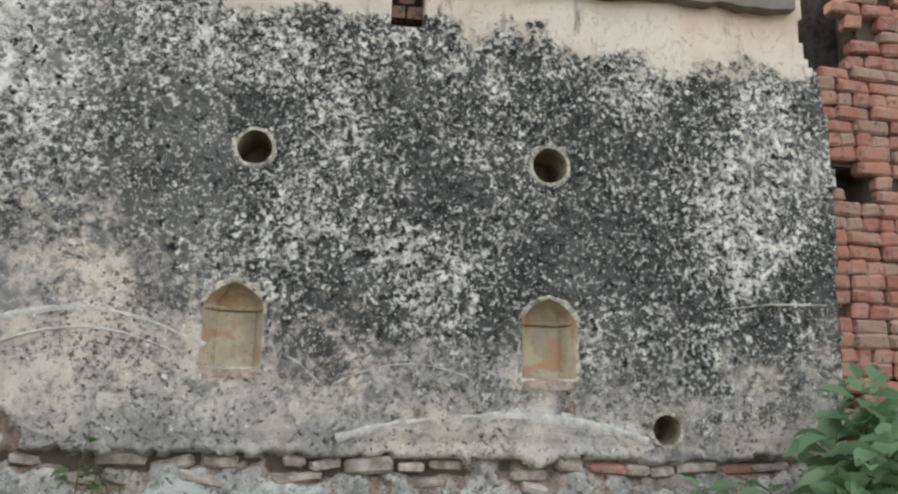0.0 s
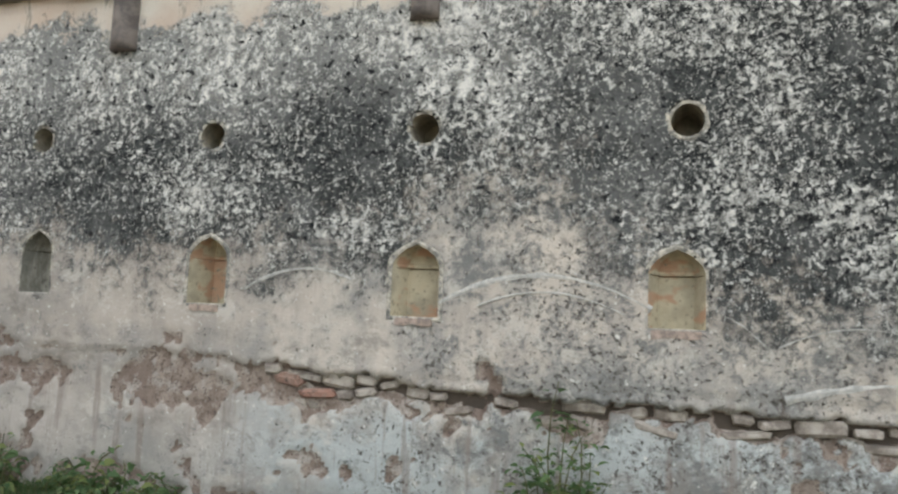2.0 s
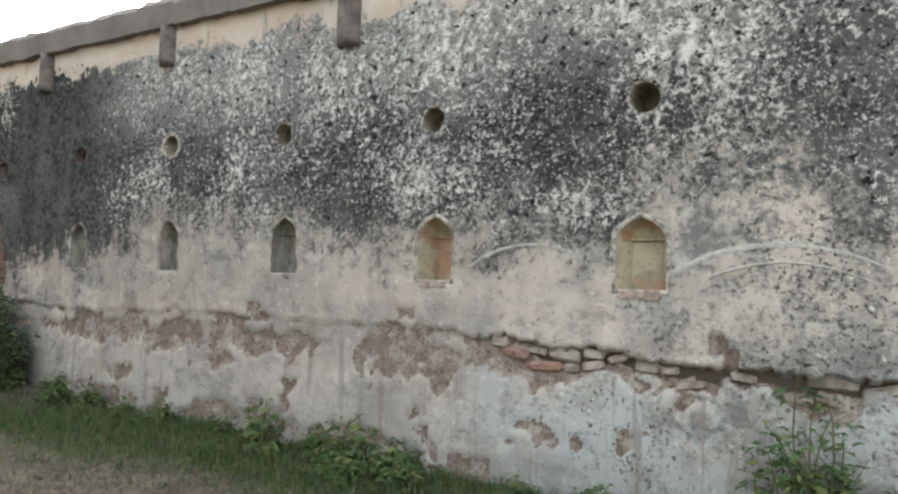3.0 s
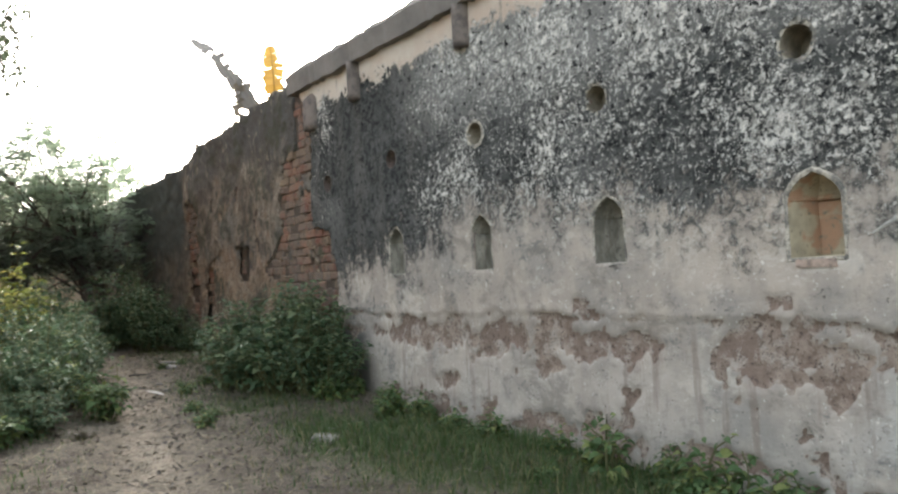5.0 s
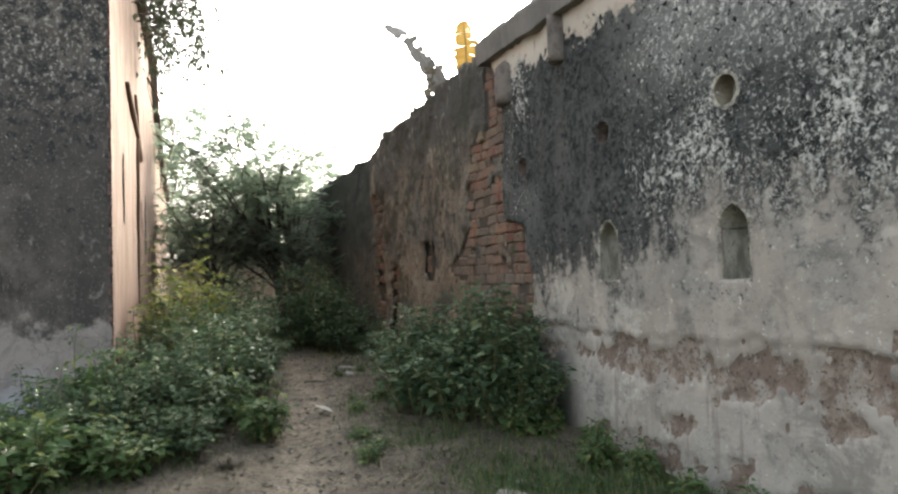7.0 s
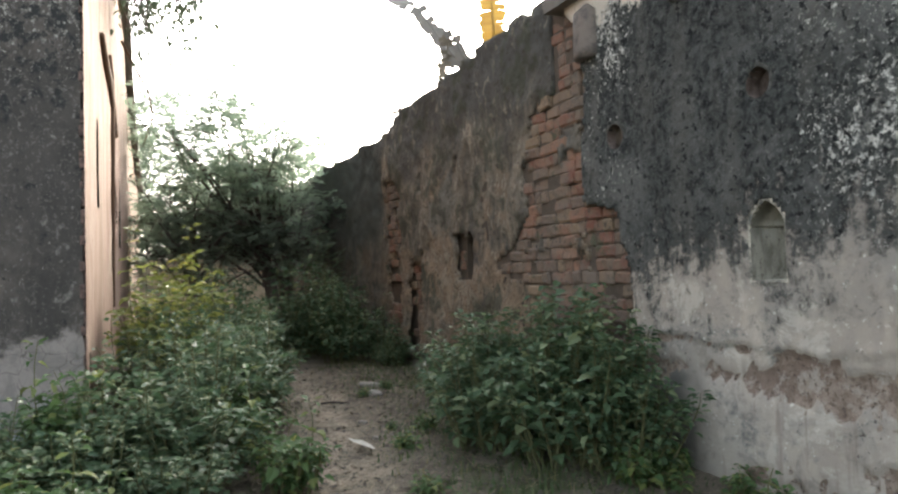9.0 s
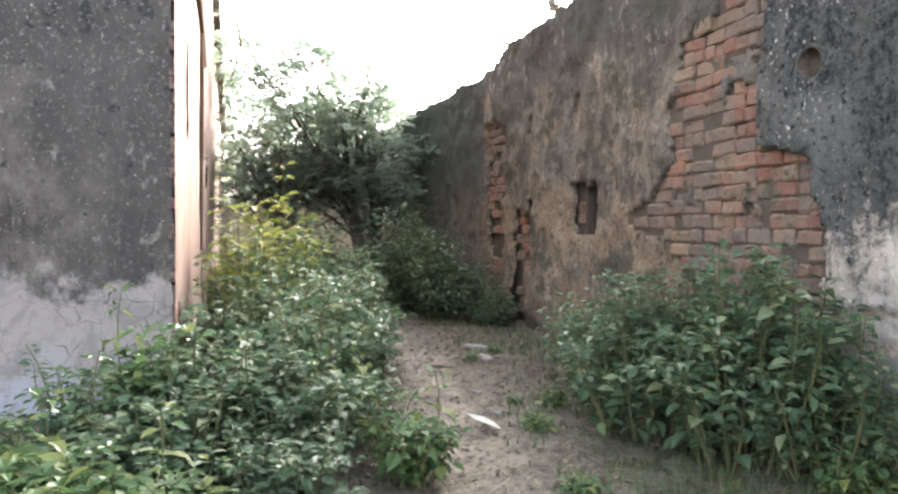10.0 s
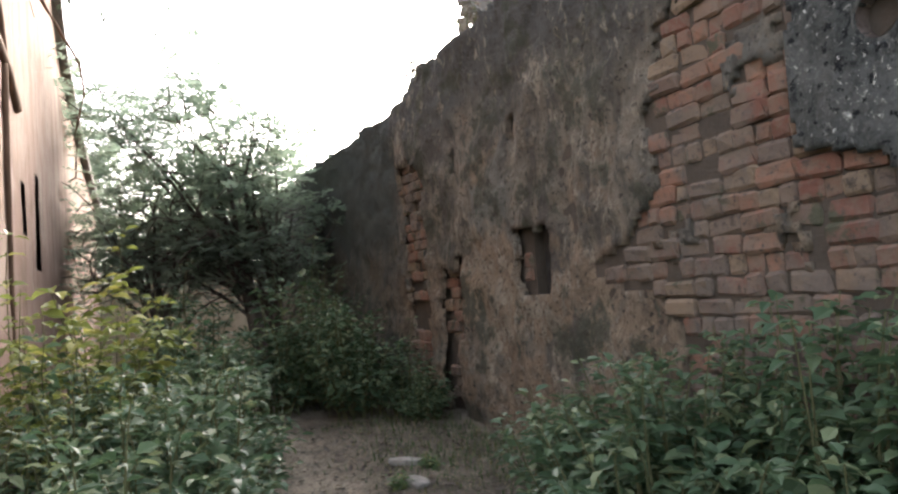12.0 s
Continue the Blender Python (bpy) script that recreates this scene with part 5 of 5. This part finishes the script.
# ---- trees ----
def build_tree(name, label, base, height, crown, spread_r, seed, twigs=1500, leaflet=0.05, lean=(0.0, 0.0), crown_off=(0.0, 0.0)):
    """A crooked trunk, forking limbs and feathery sprays of small leaflets."""
    rnd = random.Random(seed)
    thing = empty(name, pose(*base))
    wood, leaves = Pile(), Pile()
    trunk = [Vector((lean[0] * u + 0.06 * math.sin(5 * u), lean[1] * u + 0.05 * math.cos(4 * u), -0.15 + height * 0.42 * u)) for u in np.linspace(0, 1, 7)]
    part_trunk = tube(trunk, list(np.linspace(0.15, 0.09, 7)), 9)
    link_mesh("trunk", *part_trunk, BARK, thing, "dark leaning trunk", smooth=True)
    ends = []
    mid = Vector((lean[0] + crown_off[0], lean[1] + crown_off[1], (crown + height) / 2))
    for i in range(22):
        az = i * 2.399 + rnd.uniform(-0.4, 0.4)
        el = rnd.uniform(-0.75, 1.2)
        r = rnd.uniform(0.7, 1.05)
        end = mid + Vector((math.cos(az) * math.cos(el) * spread_r * r, math.sin(az) * math.cos(el) * spread_r * r, math.sin(el) * (height - crown) / 2 * r))
        if i == 0:
            end = Vector((mid.x, mid.y, height * 1.04))
        start = trunk[rnd.choice((3, 4, 5, 6, 6))]
        path = [start.lerp(end, u) + Vector((0, 0, 0.18 * math.sin(math.pi * u))) + Vector((fbm(u * 3, i) * 0.15, fbm(u * 3, i + 9) * 0.15, 0)) for u in np.linspace(0, 1, 7)]
        wood.add(*tube(path, list(np.linspace(0.035, 0.006, 7)), 6))
        for u in (0.5, 0.67, 0.83, 1.0):
            p = path[round(u * 6)]
            for _ in range(3):
                q = p + Vector((rnd.gauss(0, 0.2 * spread_r), rnd.gauss(0, 0.2 * spread_r), rnd.gauss(0.02, 0.16 * spread_r)))
                wood.add(*tube([p, p.lerp(q, 0.5) + Vector((0, 0, 0.05)), q], [0.012, 0.008, 0.004], 4))
                ends.append(q)
    for _ in range(twigs):
        c = rnd.choice(ends)
        o = c + Vector((rnd.gauss(0, 0.2), rnd.gauss(0, 0.2), rnd.gauss(0, 0.15)))
        a = rnd.uniform(0, 6.28)
        d = turned(a, rnd.uniform(-0.6, 0.5))
        l = rnd.uniform(0.16, 0.34)
        s = Vector((-math.sin(a), math.cos(a), 0))
        for k in range(7):
            p = o + d * l * k / 7 - Vector((0, 0, 0.05 * (k / 7) ** 2))
            for sg in (-1, 1):
                w = (s * sg + d * 0.5 + Vector((0, 0, rnd.uniform(-0.5, 0.2)))).normalized() * leaflet * rnd.uniform(0.7, 1.3)
                n = d * leaflet * 0.24
                leaves.add([p, p + w * 0.5 + n, p + w, p + w * 0.5 - n], [(0, 1, 2, 3)])
    wood.link("branching", BARK, thing)
    leaves.link("crown", LEAF_TREE, thing, "feathery grey-green foliage, paled to stand for haze")
    return tagged(thing, label, "tree", "trees at the lane's end")


build_tree("tree", "small crooked tree with feathery foliage over the lane", (-19.3, 4.05, 0.34), 5.05, 1.35, 1.75, 31, 1750, 0.1, (-0.55, -0.1), (0.1, -1.15))
build_tree("tree", "dense dark tree close to the long wall", (-19.9, 4.45, 0.3), 3.7, 1.0, 1.3, 32, 1000, 0.095, (0.2, -0.1))
build_tree("tree", "dark low tree beside the second building", (-19.6, 2.75, 0.3), 3.1, 0.95, 1.3, 33, 850, 0.095, (-0.1, -0.1))
build_tree("tree", "hazy tall tree beyond the end wall", (-31.0, 1.4, 0.1), 8.0, 1.0, 3.0, 34, 2800, 0.16)
build_tree("tree", "hazy tree beyond the end wall", (-34.0, 7.5, 0.1), 7.0, 0.9, 3.2, 35, 2600, 0.16)
build_tree("tree", "hazy tree beyond the end wall", (-31.0, 4.6, 0.1), 5.2, 0.6, 2.6, 36, 2600, 0.16)


# ---- banana plant and shrubs seen over the long wall ----
def banana_leaf(points, width, torn, seed):
    """A long torn blade along a bent midrib: strips on either side with gaps."""
    rnd = random.Random(seed)
    pts = [Vector(p) for p in points]
    fine = []
    for i in range(len(pts) - 1):
        for u in np.linspace(0, 1, 8, endpoint=False):
            fine.append(pts[i].lerp(pts[i + 1], u))
    fine.append(pts[-1])
    pile = Pile()
    pile.add(*tube(fine, list(np.linspace(0.03, 0.008, len(fine))), 5))
    n = len(fine)
    for sg in (-1, 1):
        for i in range(1, n - 1):
            if rnd.random() < torn:
                continue
            d = (fine[i + 1] - fine[i]).normalized()
            side = d.cross(Vector((0.9, -0.4, -0.15))).normalized() * sg
            w = width * math.sin(math.pi * (0.06 + 0.9 * i / n)) ** 0.6 * rnd.uniform(0.7, 1.1)
            sag = Vector((0, 0, -0.25 * w * rnd.random()))
            a, b = fine[i], fine[i] + d * (fine[i + 1] - fine[i]).length * 1.04
            pile.add([a, b, b + side * w * 0.6 + sag * 0.4, b + side * w + sag, a + side * w * 0.92 + sag, a + side * w * 0.55 + sag * 0.4], [(0, 1, 2, 5), (5, 2, 3, 4)])
    return pile


plant = empty("banana_plant", pose(-15.6, 6.6, 0))
stem = [Vector((0.5, 0.0, -0.3)), Vector((0.4, 0, 1.5)), Vector((0.3, 0, 3.2)), Vector((0.2, 0, 4.5))]
link_mesh("stem", *tube(stem, [0.16, 0.14, 0.11, 0.06], 10), STEM, plant, smooth=True)
banana_leaf([(0.45, 0, 4.4), (0.62, -0.05, 5.1), (0.58, -0.05, 5.55), (0.5, -0.05, 5.9)], 0.22, 0.03, 3).link("yellow_leaf", LEAF_DRY, plant, "upright dried yellow leaf")
banana_leaf([(0.2, 0, 4.4), (-1.0, 0.0, 5.2), (-2.6, 0.0, 6.55), (-4.4, 0.0, 7.4)], 0.18, 0.12, 4).link("grey_leaf", LEAF_WITHERED, plant, "torn dark grey leaf")
banana_leaf([(0.0, 0, 4.4), (-0.9, -0.1, 5.6), (-1.1, -0.1, 5.1), (-1.2, -0.1, 4.4)], 0.16, 0.3, 5).link("hanging_leaf", LEAF_WITHERED, plant, "withered hanging leaf")
tagged(plant, "banana plant with torn grey and yellow leaves behind the wall", "banana plant")


def top_shrub(x, y, z, size, seed):
    s = make_bush("shrub", "thin shrub rooted in the wall top", LEAF_DEAD, 0.4, 0.8, 16, 0.09, 12, seed)
    s["group"] = "shrubs on the wall top"
    s.matrix_basis = pose(x, y, z) @ Matrix.Diagonal((size, size, size, 1))
    return s


top_shrub(-15.9, 5.5, 3.68, 1.0, 41)
top_shrub(-14.2, 5.3, 3.85, 0.7, 42)
top_shrub(-15.3, 5.12, 3.78, 0.45, 43)


# ---- creeper and roots on the second building ----
def build_creeper():
    rnd = random.Random(51)
    thing = empty("creeper", pose(-14.5, 1.4, 4.9))
    wood, leaves = Pile(), Pile()
    for k in range(64):
        x = rnd.uniform(-1.9, 1.5)
        y = rnd.uniform(-0.1, 1.15) * (0.3 + 0.7 * rnd.random())
        z = rnd.uniform(0.5, 1.3)
        leafy = rnd.random() < 0.7
        l = rnd.uniform(0.5, z + 0.6) if leafy else rnd.uniform(0.8, z + 1.2)
        path = [Vector((x, -0.2, z)), Vector((x + rnd.uniform(-0.1, 0.1), y, z + 0.1))]
        for u in np.linspace(0.2, 1, 5):
            path.append(Vector((x + 0.12 * fbm(u * 3, k), y + 0.14 * fbm(u * 3, k + 50) + 0.1 * u, z - l * u)))
        wood.add(*tube(path, list(np.linspace(0.012, 0.004, len(path))), 4))
        dens = 26 if leafy else 2
        for _ in range(dens):
            u = rnd.random()
            p = path[1].lerp(path[-1], u) + Vector((rnd.gauss(0, 0.07), rnd.gauss(0, 0.07), 0))
            a = rnd.uniform(0, 6.28)
            s = rnd.uniform(0.06, 0.11)
            leaves.leaf(p, turned(a, rnd.uniform(-1.2, 0.1)), Vector((0, 0, 1)), s, s * 0.6, 0.4)
    wood.link("vine_tangle", BARK, thing)
    leaves.link("foliage", LEAF_VINE, thing)
    return tagged(thing, "hanging leafy creeper with dry vines on the roof edge", "creeper")


build_creeper()


def root(points, r0, r1, label):
    pts = [Vector((x, side_y(x) + off, z)) for x, off, z in points]
    fine = []
    for i in range(len(pts) - 1):
        for u in np.linspace(0, 1, 5, endpoint=False):
            p = pts[i].lerp(pts[i + 1], u)
            fine.append(p + Vector((0.02 * fbm(p.x * 5, p.z * 5), 0, 0.02 * fbm(p.x * 5, p.z * 5, 4.0))))
    fine.append(pts[-1])
    return tagged(link_mesh("root", *tube(fine, list(np.linspace(r0, r1, len(fine))), 7), ROOT, smooth=True), label, "root", "roots on the pink wall")


ROOT = make_bark("root_bark", (0.09, 0.055, 0.035), (0.18, 0.115, 0.075))
root([(-13.1, 0.02, 3.95), (-13.9, 0.03, 3.76), (-14.9, 0.02, 3.58), (-15.4, 0.01, 3.36)], 0.03, 0.05, "thick brown root clinging to the pink wall")
root([(-14.5, 0.02, 4.15), (-14.6, 0.03, 3.9), (-14.8, 0.02, 3.6)], 0.02, 0.035, "forked brown root clinging to the pink wall")
root([(-14.75, 0.02, 3.6), (-14.72, 0.02, 2.7), (-14.75, 0.015, 2.0), (-14.8, 0.01, 1.2)], 0.035, 0.015, "thin brown root running down the pink wall")
root([(-16.8, 0.05, 5.0), (-17.4, 0.4, 4.4), (-17.2, 0.45, 4.0), (-17.6, 0.3, 3.6)], 0.02, 0.008, "thin curling dry root hanging free")


# ---- loose things on the ground ----
def build_stone(x, y, l, w, h, turn, seed):
    bm = bmesh.new()
    bmesh.ops.create_icosphere(bm, subdivisions=3, radius=0.5)
    for v in bm.verts:
        n = 1 + 0.16 * fbm(v.co.x * 2 + seed, v.co.y * 2, v.co.z * 2)
        c = v.co * n
        v.co = Vector((max(-0.42, min(0.42, c.x)) * l, max(-0.4, min(0.4, c.y)) * w, max(-0.3, min(0.3, c.z)) * h))
    ob = part("stone", bm, STONE, smooth=False)
    ob.matrix_basis = pose(x, y, ground_z(x, y) + h * 0.18, 0, 4, turn)
    return tagged(ob, "flat pale stone lying on the trodden earth", "stone", "loose stones")


build_stone(-7.56, 3.67, 0.30, 0.18, 0.10, 20, 1)
build_stone(-7.9, 3.9, 0.12, 0.1, 0.06, 60, 2)
build_stone(-12.5, 3.75, 0.24, 0.16, 0.07, 10, 3)
build_stone(-13.1, 3.9, 0.30, 0.16, 0.08, 70, 4)
build_stone(-11.6, 3.35, 0.09, 0.07, 0.05, 40, 5)
build_stone(-10.9, 3.25, 0.07, 0.06, 0.04, 0, 6)
leaf = Pile()
for s, l, w in ((0.0, 0.36, 0.085), ):
    leaf.leaf(Vector((0, 0, 0.0)), Vector((1, 0.1, 0.06)), Vector((0, 0, 1)), l, w, -0.1)
ob = leaf.link("fallen_leaf", PALE_LEAF)
ob.matrix_basis = pose(-10.85, 3.0, ground_z(-10.85, 3.0) + 0.085, 0, 13, 14)
tagged(ob, "long bleached dead leaf lying on the path", "leaf")
tw = [Vector((0, 0, 0.012)), Vector((0.12, 0.02, 0.02)), Vector((0.25, 0.0, 0.015)), Vector((0.4, 0.05, 0.02))]
ob = link_mesh("twig", *tube(tw, [0.012, 0.014, 0.011, 0.006], 6), BARK, smooth=True)
ob.matrix_basis = pose(-12.55, 3.2, ground_z(-12.5, 3.3) + 0.005, 0, 0, 60)
tagged(ob, "dark dry twig lying across the path", "twig")
